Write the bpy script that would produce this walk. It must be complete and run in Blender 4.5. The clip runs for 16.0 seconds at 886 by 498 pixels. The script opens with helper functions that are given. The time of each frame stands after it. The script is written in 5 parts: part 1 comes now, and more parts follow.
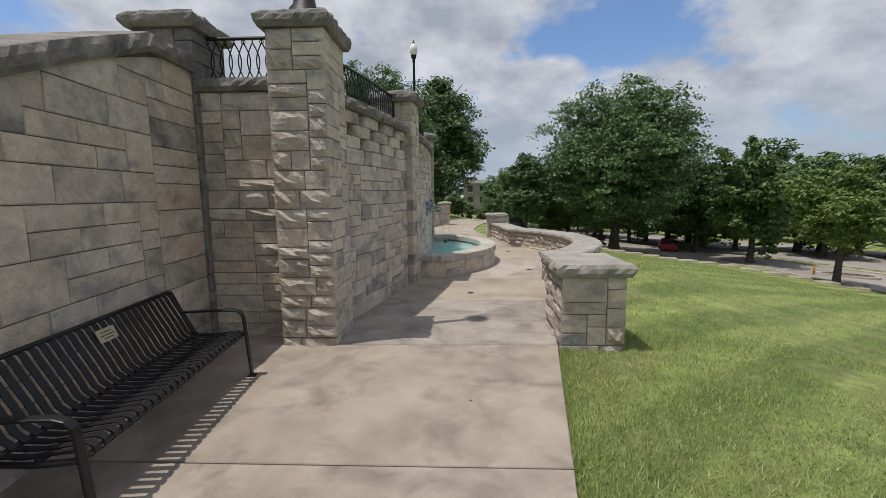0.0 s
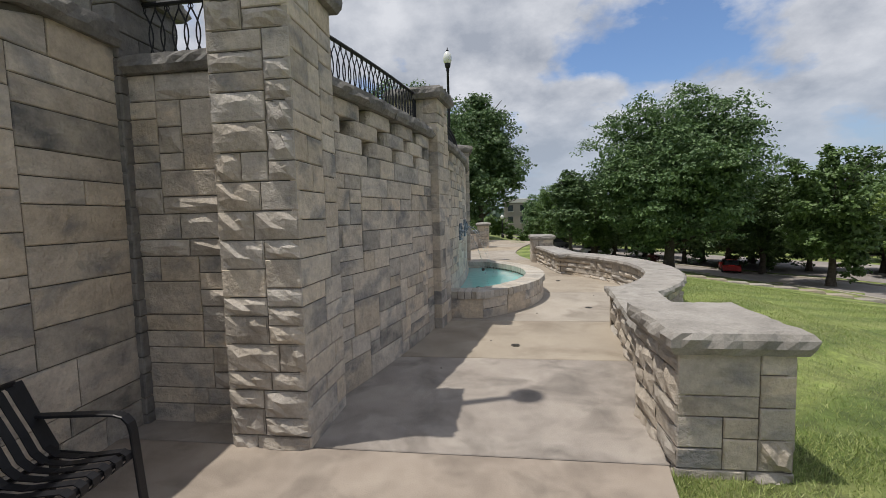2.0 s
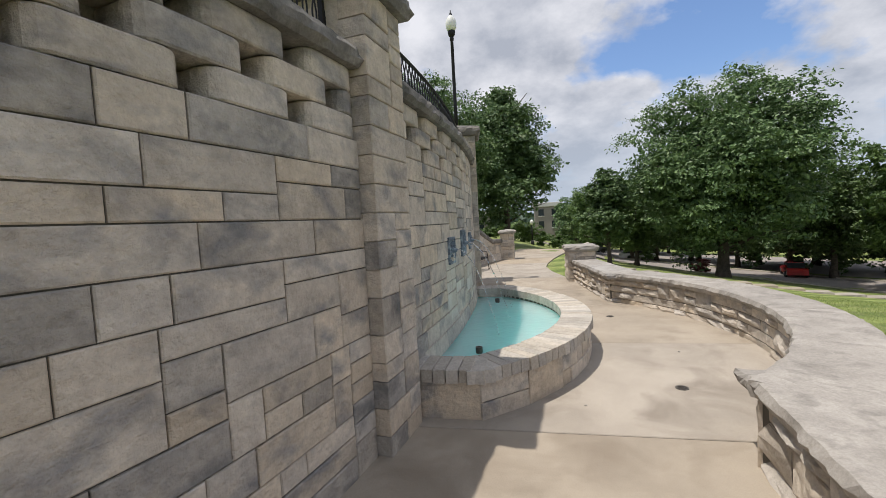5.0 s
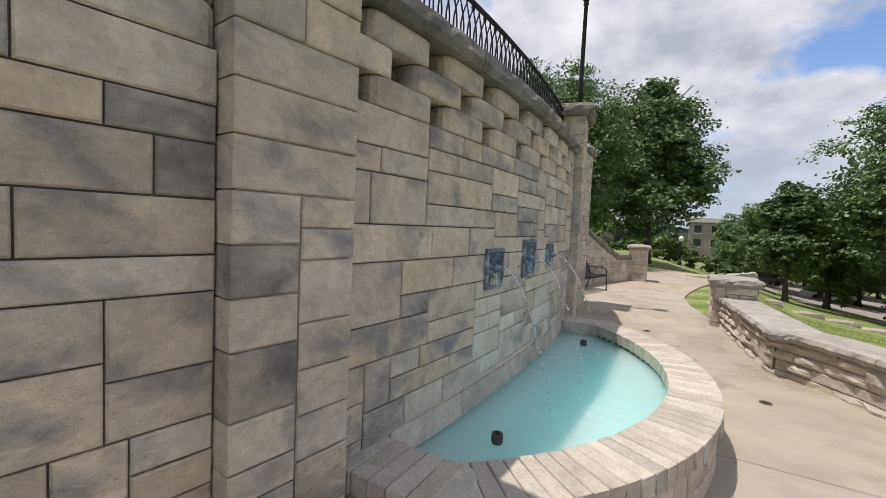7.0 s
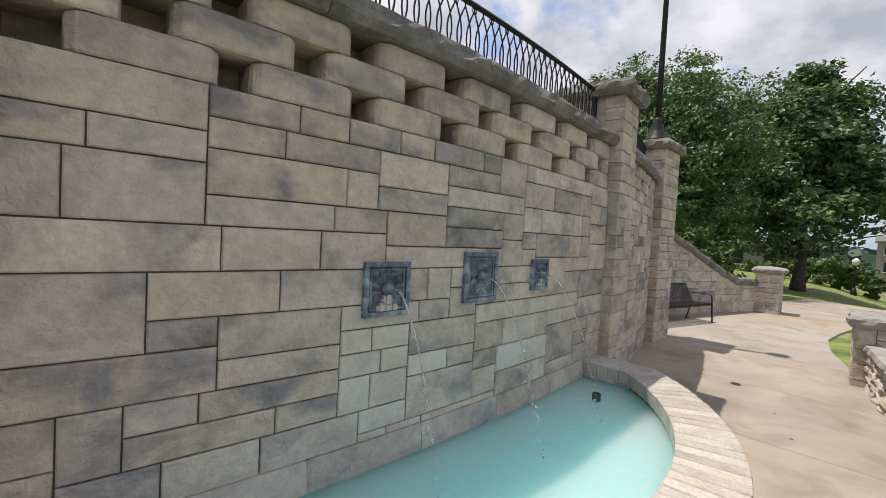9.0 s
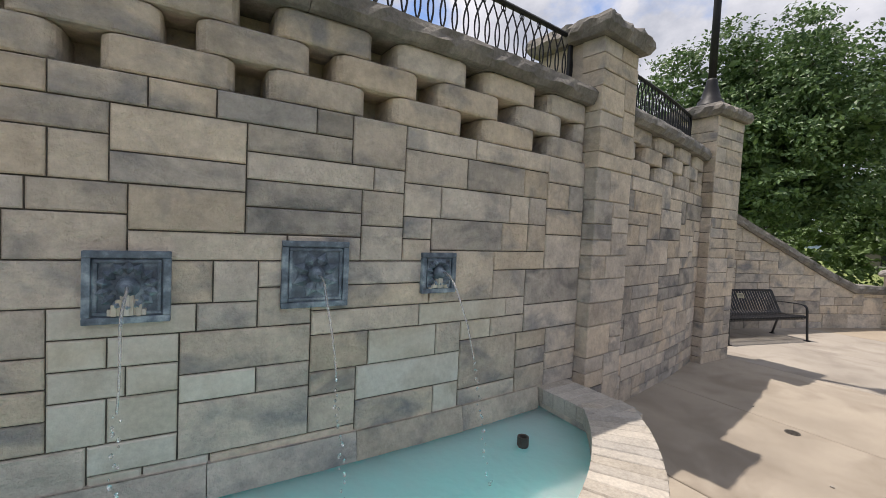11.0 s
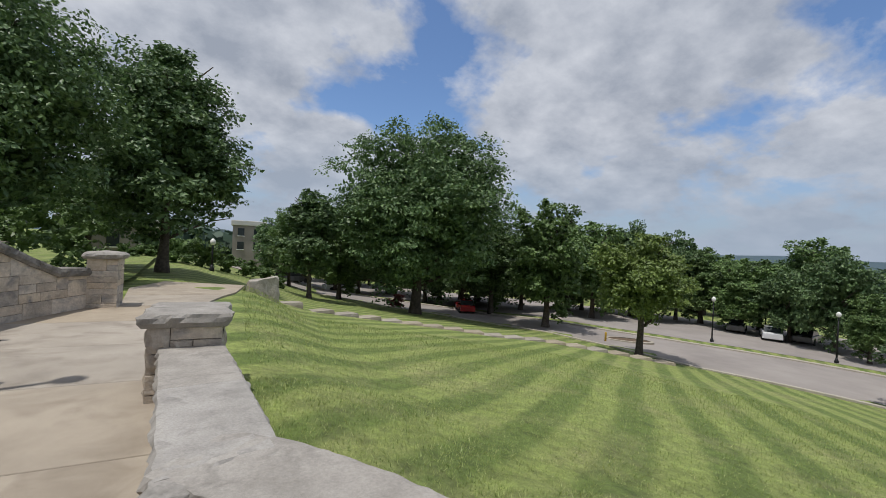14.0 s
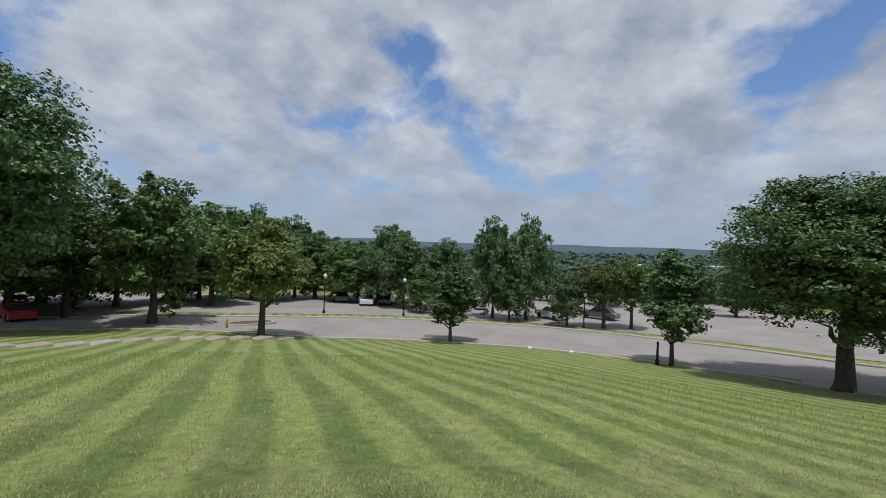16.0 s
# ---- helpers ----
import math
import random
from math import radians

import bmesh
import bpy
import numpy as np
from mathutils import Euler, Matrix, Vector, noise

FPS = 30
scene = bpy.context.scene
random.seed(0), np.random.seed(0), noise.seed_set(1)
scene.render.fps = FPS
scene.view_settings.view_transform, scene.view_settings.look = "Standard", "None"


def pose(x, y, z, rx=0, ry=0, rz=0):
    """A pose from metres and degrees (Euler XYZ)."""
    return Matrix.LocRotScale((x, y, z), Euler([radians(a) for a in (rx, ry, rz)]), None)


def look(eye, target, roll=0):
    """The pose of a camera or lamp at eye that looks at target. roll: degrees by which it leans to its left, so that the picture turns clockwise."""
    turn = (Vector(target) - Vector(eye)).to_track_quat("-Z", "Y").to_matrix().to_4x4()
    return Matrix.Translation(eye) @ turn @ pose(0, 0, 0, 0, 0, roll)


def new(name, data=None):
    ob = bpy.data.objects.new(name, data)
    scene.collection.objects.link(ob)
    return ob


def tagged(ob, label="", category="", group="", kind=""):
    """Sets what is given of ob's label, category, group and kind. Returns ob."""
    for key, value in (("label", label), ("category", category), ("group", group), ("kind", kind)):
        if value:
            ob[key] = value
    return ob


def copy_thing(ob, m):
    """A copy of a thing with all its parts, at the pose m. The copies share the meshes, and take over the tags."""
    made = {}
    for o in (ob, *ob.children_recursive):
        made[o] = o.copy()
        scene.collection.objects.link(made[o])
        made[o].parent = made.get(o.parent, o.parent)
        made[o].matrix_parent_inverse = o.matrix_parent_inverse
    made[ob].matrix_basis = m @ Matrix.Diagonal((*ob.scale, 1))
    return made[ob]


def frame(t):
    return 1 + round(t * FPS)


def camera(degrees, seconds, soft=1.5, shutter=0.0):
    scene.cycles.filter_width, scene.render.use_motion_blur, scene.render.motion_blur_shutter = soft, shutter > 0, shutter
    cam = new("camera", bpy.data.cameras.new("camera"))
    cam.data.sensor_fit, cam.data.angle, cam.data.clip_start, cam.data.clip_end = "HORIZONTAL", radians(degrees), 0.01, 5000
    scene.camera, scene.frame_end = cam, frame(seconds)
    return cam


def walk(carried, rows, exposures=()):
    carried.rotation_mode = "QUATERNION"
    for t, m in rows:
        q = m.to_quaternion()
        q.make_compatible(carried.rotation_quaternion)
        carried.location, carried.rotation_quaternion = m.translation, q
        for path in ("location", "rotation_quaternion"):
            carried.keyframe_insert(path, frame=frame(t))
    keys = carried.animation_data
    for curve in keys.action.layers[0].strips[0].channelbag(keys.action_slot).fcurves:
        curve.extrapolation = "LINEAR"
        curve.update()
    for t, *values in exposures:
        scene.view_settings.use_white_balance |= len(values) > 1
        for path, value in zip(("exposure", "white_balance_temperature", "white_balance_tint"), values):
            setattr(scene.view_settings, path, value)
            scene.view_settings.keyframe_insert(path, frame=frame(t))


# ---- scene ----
cam = camera(93.08, 16.0, soft=0.8)
walk(cam, [
    (0, pose(1.318, -4.308, 1.599, 82.60, 0.61, 2.16)),
    (0.5, pose(1.441, -4.034, 1.607, 83.58, 0.89, 2.61)),
    (1, pose(1.369, -3.634, 1.568, 84.48, 0.82, 3.29)),
    (1.5, pose(1.326, -3.196, 1.582, 85.21, 0.78, 4.21)),
    (2, pose(1.322, -2.654, 1.598, 85.46, 1.45, 7.56)),
    (2.5, pose(1.220, -2.135, 1.597, 85.70, 2.15, 8.07)),
    (3, pose(1.287, -1.644, 1.623, 86.81, 2.40, 8.44)),
    (3.5, pose(1.355, -1.146, 1.605, 87.29, 1.24, 9.23)),
    (3.7, pose(1.350, -0.902, 1.584, 87.33, 0.60, 7.20)),
    (5.8, pose(1.718, 1.191, 1.614, 86.10, 1.98, 17.09)),
    (6, pose(1.758, 1.366, 1.616, 86.23, 0.70, 18.53)),
    (6.5, pose(1.757, 1.804, 1.636, 86.46, -2.07, 20.16)),
    (7, pose(1.866, 2.259, 1.621, 86.51, -2.74, 29.96)),
    (7.5, pose(1.992, 2.705, 1.631, 87.85, -3.70, 30.82)),
    (8, pose(2.071, 3.191, 1.658, 88.18, -4.00, 31.83)),
    (8.2, pose(2.162, 3.330, 1.641, 88.34, -4.57, 34.58)),
    (10.3, pose(2.797, 4.937, 1.591, 87.84, -0.50, 56.72)),
    (10.5, pose(2.799, 5.137, 1.580, 87.75, -1.96, 57.38)),
    (11, pose(2.820, 5.487, 1.594, 87.48, -2.67, 58.34)),
    (11.5, pose(2.972, 5.775, 1.606, 87.67, -2.78, 54.92)),
    (12, pose(3.047, 6.031, 1.638, 87.99, -1.21, 35.35)),
    (12.5, pose(3.007, 6.280, 1.637, 88.63, -1.14, 17.43)),
    (13, pose(3.019, 6.373, 1.635, 88.71, -0.97, 2.45)),
    (13.5, pose(3.075, 6.396, 1.633, 89.43, -2.04, -12.64)),
    (14, pose(3.124, 6.335, 1.656, 89.89, -2.83, -26.24)),
    (14.5, pose(3.181, 6.308, 1.642, 90.48, -2.90, -40.94)),
    (15, pose(3.190, 6.311, 1.640, 90.68, -2.22, -54.10)),
    (15.5, pose(3.203, 6.314, 1.637, 90.30, -1.80, -64.40)),
    (16, pose(3.210, 6.316, 1.635, 89.83, -2.18, -74.74)),
], exposures=[(0, 0.02, 6500, 10), (3.5, 0.12, 6550, 10.5), (5.8, 0.34, 6650, 12), (7, 0.37, 6700, 12.5), (11, 0.38, 6720, 14), (12, 0.3, 6600, 13), (12.5, 0.26, 6540, 12.2), (13, 0.13, 6480, 11.5), (14, -0.08, 6350, 10), (16, -0.14, 6150, 10)])

# ---- light ----
SUN_TO = Vector((-0.27, -0.094, 1.0)).normalized()
sun_data = bpy.data.lights.new("sun", "SUN")
sun_data.energy, sun_data.angle, sun_data.color = 3.2, radians(0.6), (1.0, 0.95, 0.87)
sun = new("sun", sun_data)
sun.matrix_world = look(SUN_TO * 60, (0, 0, 0))


def node(tree, kind, **values):
    n = tree.nodes.new(kind)
    for key, value in values.items():
        n.inputs[key.replace("_", " ")].default_value = value
    return n


def sky_world():
    world = bpy.data.worlds.new("sky")
    scene.world = world
    world.use_nodes = True
    t = world.node_tree
    t.nodes.clear()
    out, bg = t.nodes.new("ShaderNodeOutputWorld"), t.nodes.new("ShaderNodeBackground")
    sky = t.nodes.new("ShaderNodeTexSky")
    sky.sky_type, sky.sun_disc = "NISHITA", False
    sky.sun_elevation = math.asin(SUN_TO.z)
    sky.sun_rotation = math.atan2(SUN_TO.x, SUN_TO.y)
    sky.dust_density, sky.air_density = 1.0, 1.0
    co = t.nodes.new("ShaderNodeTexCoord")
    sep = t.nodes.new("ShaderNodeSeparateXYZ")
    t.links.new(co.outputs["Generated"], sep.inputs[0])
    # direction laid out on a flat cloud deck
    lift = t.nodes.new("ShaderNodeMath")
    lift.operation = "MAXIMUM"
    t.links.new(sep.outputs["Z"], lift.inputs[0])
    lift.inputs[1].default_value = 0.0
    add = t.nodes.new("ShaderNodeMath")
    add.inputs[1].default_value = 0.42
    t.links.new(lift.outputs[0], add.inputs[0])
    flat = []
    for axis in ("X", "Y"):
        d = t.nodes.new("ShaderNodeMath")
        d.operation = "DIVIDE"
        t.links.new(sep.outputs[axis], d.inputs[0])
        t.links.new(add.outputs[0], d.inputs[1])
        flat.append(d)
    comb = t.nodes.new("ShaderNodeCombineXYZ")
    t.links.new(flat[0].outputs[0], comb.inputs[0])
    t.links.new(flat[1].outputs[0], comb.inputs[1])
    comb.inputs[2].default_value = 0.737
    drift = t.nodes.new("ShaderNodeVectorMath")
    drift.operation = "ADD"
    drift.inputs[1].default_value = (7.323, -0.181, 0.0)
    t.links.new(comb.outputs[0], drift.inputs[0])
    big = node(t, "ShaderNodeTexNoise", Scale=2.5, Detail=10.0, Roughness=0.55, Distortion=0.1)
    t.links.new(drift.outputs[0], big.inputs["Vector"])
    cover = t.nodes.new("ShaderNodeValToRGB")
    cover.color_ramp.elements[0].position, cover.color_ramp.elements[1].position = 0.375, 0.475
    t.links.new(big.outputs["Fac"], cover.inputs[0])
    shade = node(t, "ShaderNodeTexNoise", Scale=4.2, Detail=9.0, Roughness=0.6)
    t.links.new(drift.outputs[0], shade.inputs["Vector"])
    tone = t.nodes.new("ShaderNodeValToRGB")
    tone.color_ramp.elements[0].position, tone.color_ramp.elements[1].position = 0.35, 0.68
    tone.color_ramp.elements[0].color = (3.5, 3.85, 4.55, 1)
    tone.color_ramp.elements[1].color = (6.8, 7.0, 7.5, 1)
    t.links.new(shade.outputs["Fac"], tone.inputs[0])
    deep = t.nodes.new("ShaderNodeMix")
    deep.data_type, deep.blend_type = "RGBA", "MULTIPLY"
    deep.inputs["Factor"].default_value = 1.0
    deep.inputs["B"].default_value = (1.05, 1.2, 1.4, 1)
    t.links.new(sky.outputs[0], deep.inputs["A"])
    mix = t.nodes.new("ShaderNodeMix")
    mix.data_type = "RGBA"
    t.links.new(cover.outputs["Color"], mix.inputs["Factor"])
    t.links.new(deep.outputs["Result"], mix.inputs["A"])
    t.links.new(tone.outputs["Color"], mix.inputs["B"])
    low = t.nodes.new("ShaderNodeMapRange")
    low.interpolation_type = "SMOOTHSTEP"
    low.inputs["From Min"].default_value, low.inputs["From Max"].default_value = 0.3, 0.0
    low.inputs["To Max"].default_value = 0.85
    t.links.new(sep.outputs["Z"], low.inputs["Value"])
    haze = t.nodes.new("ShaderNodeMix")
    haze.data_type = "RGBA"
    haze.inputs["B"].default_value = (3.7, 4.4, 5.4, 1)
    t.links.new(low.outputs[0], haze.inputs["Factor"])
    t.links.new(mix.outputs["Result"], haze.inputs["A"])
    t.links.new(haze.outputs["Result"], bg.inputs["Color"])
    bg.inputs["Strength"].default_value = 0.1
    t.links.new(bg.outputs[0], out.inputs[0])


sky_world()


# ---- materials ----
def material(name, ramp, scale=4.0, detail=6.0, rough=0.85, metal=0.0, bump=0.3, fine=60.0, spread=0.0, coords="Object",
             stain=None, stain_scale=1.2, stain_at=(0.52, 0.7), bump_scale=None, coat=0.0, grain=0.0, gloss=0.5, strata=1.0):
    """A procedural surface: a colour ramp over noise, stains on top, a random tone for each object and a fine relief."""
    m = bpy.data.materials.new(name)
    m.use_nodes = True
    t = m.node_tree
    b = t.nodes["Principled BSDF"]
    co = t.nodes.new("ShaderNodeTexCoord")
    info = t.nodes.new("ShaderNodeObjectInfo")
    shift = t.nodes.new("ShaderNodeVectorMath")
    shift.operation = "ADD"
    t.links.new(co.outputs[coords], shift.inputs[0])
    far = t.nodes.new("ShaderNodeMath")
    far.operation = "MULTIPLY"
    far.inputs[1].default_value = 37.0 if spread else 0.0
    t.links.new(info.outputs["Random"], far.inputs[0])
    t.links.new(far.outputs[0], shift.inputs[1])
    n1 = node(t, "ShaderNodeTexNoise", Scale=scale, Detail=detail, Roughness=0.6)
    t.links.new(shift.outputs[0], n1.inputs["Vector"])
    cr = t.nodes.new("ShaderNodeValToRGB")
    e = cr.color_ramp.elements
    while len(e) < len(ramp):
        e.new(0.5)
    for i, c in enumerate(ramp):
        e[i].position = 0.28 + 0.44 * i / max(1, len(ramp) - 1)
        e[i].color = (*c, 1)
    t.links.new(n1.outputs["Fac"], cr.inputs[0])
    colour = cr.outputs["Color"]
    if stain:
        n3 = node(t, "ShaderNodeTexNoise", Scale=stain_scale, Detail=6.0, Roughness=0.55, Distortion=0.5)
        bed = t.nodes.new("ShaderNodeMapping")
        bed.inputs["Scale"].default_value = (1, 1, strata)
        t.links.new(shift.outputs[0], bed.inputs["Vector"])
        t.links.new(bed.outputs[0], n3.inputs["Vector"])
        sr = t.nodes.new("ShaderNodeValToRGB")
        sr.color_ramp.elements[0].position, sr.color_ramp.elements[1].position = stain_at
        t.links.new(n3.outputs["Fac"], sr.inputs[0])
        mx = t.nodes.new("ShaderNodeMix")
        mx.data_type = "RGBA"
        mx.inputs["B"].default_value = (*stain, 1)
        t.links.new(sr.outputs["Color"], mx.inputs["Factor"])
        t.links.new(colour, mx.inputs["A"])
        colour = mx.outputs["Result"]
    if spread:
        hsv = t.nodes.new("ShaderNodeHueSaturation")
        val = t.nodes.new("ShaderNodeMapRange")
        val.inputs["To Min"].default_value, val.inputs["To Max"].default_value = 1 - spread, 1 + spread
        t.links.new(info.outputs["Random"], val.inputs["Value"])
        t.links.new(val.outputs[0], hsv.inputs["Value"])
        wander = t.nodes.new("ShaderNodeMath")
        wander.operation = "MULTIPLY"
        wander.inputs[1].default_value = 7.31
        t.links.new(info.outputs["Random"], wander.inputs[0])
        part_of = t.nodes.new("ShaderNodeMath")
        part_of.operation = "FRACT"
        t.links.new(wander.outputs[0], part_of.inputs[0])
        sat = t.nodes.new("ShaderNodeMapRange")
        sat.inputs["To Min"].default_value, sat.inputs["To Max"].default_value = 0.72, 1.12
        t.links.new(part_of.outputs[0], sat.inputs["Value"])
        t.links.new(sat.outputs[0], hsv.inputs["Saturation"])
        t.links.new(colour, hsv.inputs["Color"])
        colour = hsv.outputs["Color"]
    if grain:
        n4 = node(t, "ShaderNodeTexNoise", Scale=fine * 1.6, Detail=8.0, Roughness=0.75)
        t.links.new(shift.outputs[0], n4.inputs["Vector"])
        gr = t.nodes.new("ShaderNodeMapRange")
        gr.inputs["From Min"].default_value, gr.inputs["From Max"].default_value = 0.3, 0.7
        gr.inputs["To Min"].default_value, gr.inputs["To Max"].default_value = 1 - grain, 1 + grain
        t.links.new(n4.outputs["Fac"], gr.inputs["Value"])
        speck = t.nodes.new("ShaderNodeHueSaturation")
        t.links.new(gr.outputs[0], speck.inputs["Value"])
        t.links.new(colour, speck.inputs["Color"])
        colour = speck.outputs["Color"]
    t.links.new(colour, b.inputs["Base Color"])
    b.inputs["Roughness"].default_value = rough
    b.inputs["Metallic"].default_value = metal
    b.inputs["Coat Weight"].default_value = coat
    b.inputs["Specular IOR Level"].default_value = gloss
    if bump:
        n2 = node(t, "ShaderNodeTexNoise", Scale=fine, Detail=5.0, Roughness=0.65)
        t.links.new(shift.outputs[0], n2.inputs["Vector"])
        bp = t.nodes.new("ShaderNodeBump")
        bp.inputs["Strength"].default_value, bp.inputs["Distance"].default_value = bump, bump_scale or 0.01
        t.links.new(n2.outputs["Fac"], bp.inputs["Height"])
        t.links.new(bp.outputs[0], b.inputs["Normal"])
    return m


M_STONE = material("sandstone", [(0.40, 0.34, 0.27), (0.545, 0.465, 0.37), (0.635, 0.545, 0.43)], 4.2, rough=0.9, bump=1.0, fine=11, strata=1.5,
                   spread=0.13, stain=(0.24, 0.232, 0.225), stain_scale=2.6, stain_at=(0.5, 0.7), bump_scale=0.035, grain=0.18)
M_LIME = material("lime_crusted_stone", [(0.45, 0.4, 0.32), (0.53, 0.475, 0.385), (0.58, 0.525, 0.43)], 4.0, rough=0.9, bump=0.6, fine=20, spread=0.07, grain=0.12,
                  stain=(0.62, 0.58, 0.495), stain_scale=3.5, stain_at=(0.42, 0.62))
M_SLATE = material("weathered_stone", [(0.27, 0.25, 0.225), (0.39, 0.35, 0.30), (0.50, 0.445, 0.37)], 4.0, rough=0.92, bump=1.0, fine=11, strata=1.5,
                   spread=0.12, stain=(0.16, 0.156, 0.15), stain_scale=3.0, stain_at=(0.48, 0.68), bump_scale=0.035, grain=0.18)
M_ROUGH = material("split_face_sandstone", [(0.33, 0.285, 0.235), (0.44, 0.385, 0.32), (0.54, 0.475, 0.40)], 5.0, rough=0.92, bump=0.8, fine=18,
                   spread=0.16, bump_scale=0.025, grain=0.18)
# darker stone of the two set-back pillars
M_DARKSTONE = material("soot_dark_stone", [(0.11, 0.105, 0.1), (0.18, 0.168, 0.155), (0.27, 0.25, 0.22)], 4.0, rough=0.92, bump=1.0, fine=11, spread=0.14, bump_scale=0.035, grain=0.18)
M_JOINT = material("dark_joint", [(0.10, 0.09, 0.075), (0.16, 0.145, 0.12)], 9.0, rough=0.95)
M_GAP = material("soil_filled_joint", [(0.03, 0.027, 0.022), (0.055, 0.048, 0.038)], 20.0, rough=0.95)
M_COPING = material("grey_coping", [(0.12, 0.112, 0.10), (0.20, 0.183, 0.162), (0.30, 0.275, 0.243)], 4.0, rough=0.92, bump=0.8, fine=20,
                    spread=0.12, bump_scale=0.02, stain=(0.09, 0.088, 0.085), stain_scale=1.8, stain_at=(0.5, 0.72), grain=0.2)
M_LOWCAP = material("limestone_cap", [(0.25, 0.232, 0.208), (0.325, 0.302, 0.274), (0.395, 0.37, 0.336)], 3.0, rough=0.93, bump=0.55, fine=34,
                    spread=0.06, stain=(0.22, 0.205, 0.185), stain_scale=5.0, stain_at=(0.52, 0.7), grain=0.2)
M_CONCRETE = material("concrete", [(0.295, 0.25, 0.195), (0.365, 0.31, 0.243), (0.42, 0.36, 0.285)], 1.3, rough=0.88, bump=0.35, fine=90,
                      stain=(0.255, 0.21, 0.16), stain_scale=1.7, stain_at=(0.5, 0.72), spread=0.03, grain=0.2)
M_CONCRETE_GREY = material("worn_concrete", [(0.25, 0.21, 0.175), (0.33, 0.28, 0.235), (0.40, 0.345, 0.29)], 2.2, rough=0.88, bump=0.4, fine=90,
                           stain=(0.17, 0.145, 0.122), stain_scale=2.3, stain_at=(0.48, 0.74), spread=0.03, grain=0.24)
M_BRICK = material("basin_cap_stone", [(0.36, 0.325, 0.275), (0.45, 0.405, 0.345), (0.52, 0.47, 0.40)], 6.0, rough=0.9, bump=0.7, fine=30, spread=0.14, grain=0.18)
M_IRON = material("black_iron", [(0.012, 0.012, 0.014), (0.022, 0.022, 0.025)], 12.0, rough=0.5, bump=0.12, fine=140, gloss=0.25)
M_BENCH = material("black_coated_steel", [(0.010, 0.010, 0.012), (0.018, 0.018, 0.021)], 12.0, rough=0.42, bump=0.08, fine=200, gloss=0.3)
M_BRONZE = material("patinated_bronze", [(0.045, 0.06, 0.08), (0.14, 0.18, 0.22), (0.40, 0.48, 0.53)], 13.0, rough=0.6, metal=0.1, bump=0.5, fine=50)
M_BRASS = material("pale_brass", [(0.42, 0.37, 0.25), (0.52, 0.47, 0.33)], 20.0, rough=0.45, metal=0.6, bump=0.1)
M_DARK = material("dark_metal", [(0.06, 0.055, 0.05), (0.12, 0.105, 0.09)], 20.0, rough=0.6, metal=0.4)
M_ASPHALT = material("road_asphalt", [(0.24, 0.215, 0.2), (0.295, 0.265, 0.245), (0.34, 0.31, 0.285)], 0.25, rough=0.9, bump=0.3, fine=8, coords="Object")
M_KERB = material("kerb_concrete", [(0.36, 0.32, 0.26), (0.46, 0.42, 0.35)], 2.0, rough=0.9)
M_SLABSTONE = material("tan_lawn_slab", [(0.27, 0.23, 0.175), (0.34, 0.295, 0.225), (0.40, 0.35, 0.27)], 2.5, rough=0.92, bump=0.5, fine=20, spread=0.08, grain=0.16)
M_POOL = material("pool_paint", [(0.22, 0.56, 0.55), (0.29, 0.64, 0.62)], 1.5, rough=0.6)
M_BARK = material("bark", [(0.045, 0.035, 0.028), (0.085, 0.068, 0.054), (0.13, 0.11, 0.09)], 7.0, rough=0.95, bump=1.0, fine=14, bump_scale=0.05)
M_GLOBE = material("frosted_globe", [(0.74, 0.74, 0.72), (0.82, 0.82, 0.80)], 5.0, rough=0.25, bump=0.0)
M_ROOF = material("pale_roof", [(0.55, 0.53, 0.50), (0.68, 0.66, 0.62)], 0.2, rough=0.8)
M_WALLTAN = material("tan_masonry", [(0.24, 0.21, 0.19), (0.31, 0.28, 0.255)], 0.4, rough=0.9)
M_GLASSDARK = material("dark_window_glass", [(0.02, 0.025, 0.03), (0.04, 0.05, 0.055)], 1.0, rough=0.1, bump=0.0)
M_WHITE = material("white_paint", [(0.62, 0.62, 0.60), (0.76, 0.76, 0.74)], 5.0, rough=0.5)
M_CARWHITE = material("white_car_paint", [(0.66, 0.67, 0.68), (0.72, 0.73, 0.74)], 3.0, rough=0.25, bump=0.0, coat=0.5)
M_CARRED = material("red_car_paint", [(0.38, 0.02, 0.02), (0.45, 0.03, 0.03)], 3.0, rough=0.25, bump=0.0, coat=0.5)
M_CARGREY = material("grey_car_paint", [(0.08, 0.085, 0.09), (0.12, 0.125, 0.13)], 3.0, rough=0.25, bump=0.0, coat=0.5)
M_TYRE = material("tyre_rubber", [(0.015, 0.015, 0.015), (0.025, 0.025, 0.025)], 9.0, rough=0.8)
# distance haze is painted into the hills' blue-green base colour
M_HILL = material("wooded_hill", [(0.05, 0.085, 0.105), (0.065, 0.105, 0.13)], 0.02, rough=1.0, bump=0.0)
M_MULCH = material("grey_boulder", [(0.30, 0.27, 0.235), (0.40, 0.365, 0.32), (0.50, 0.46, 0.41)], 2.5, rough=0.95, bump=1.0, fine=8, bump_scale=0.04)


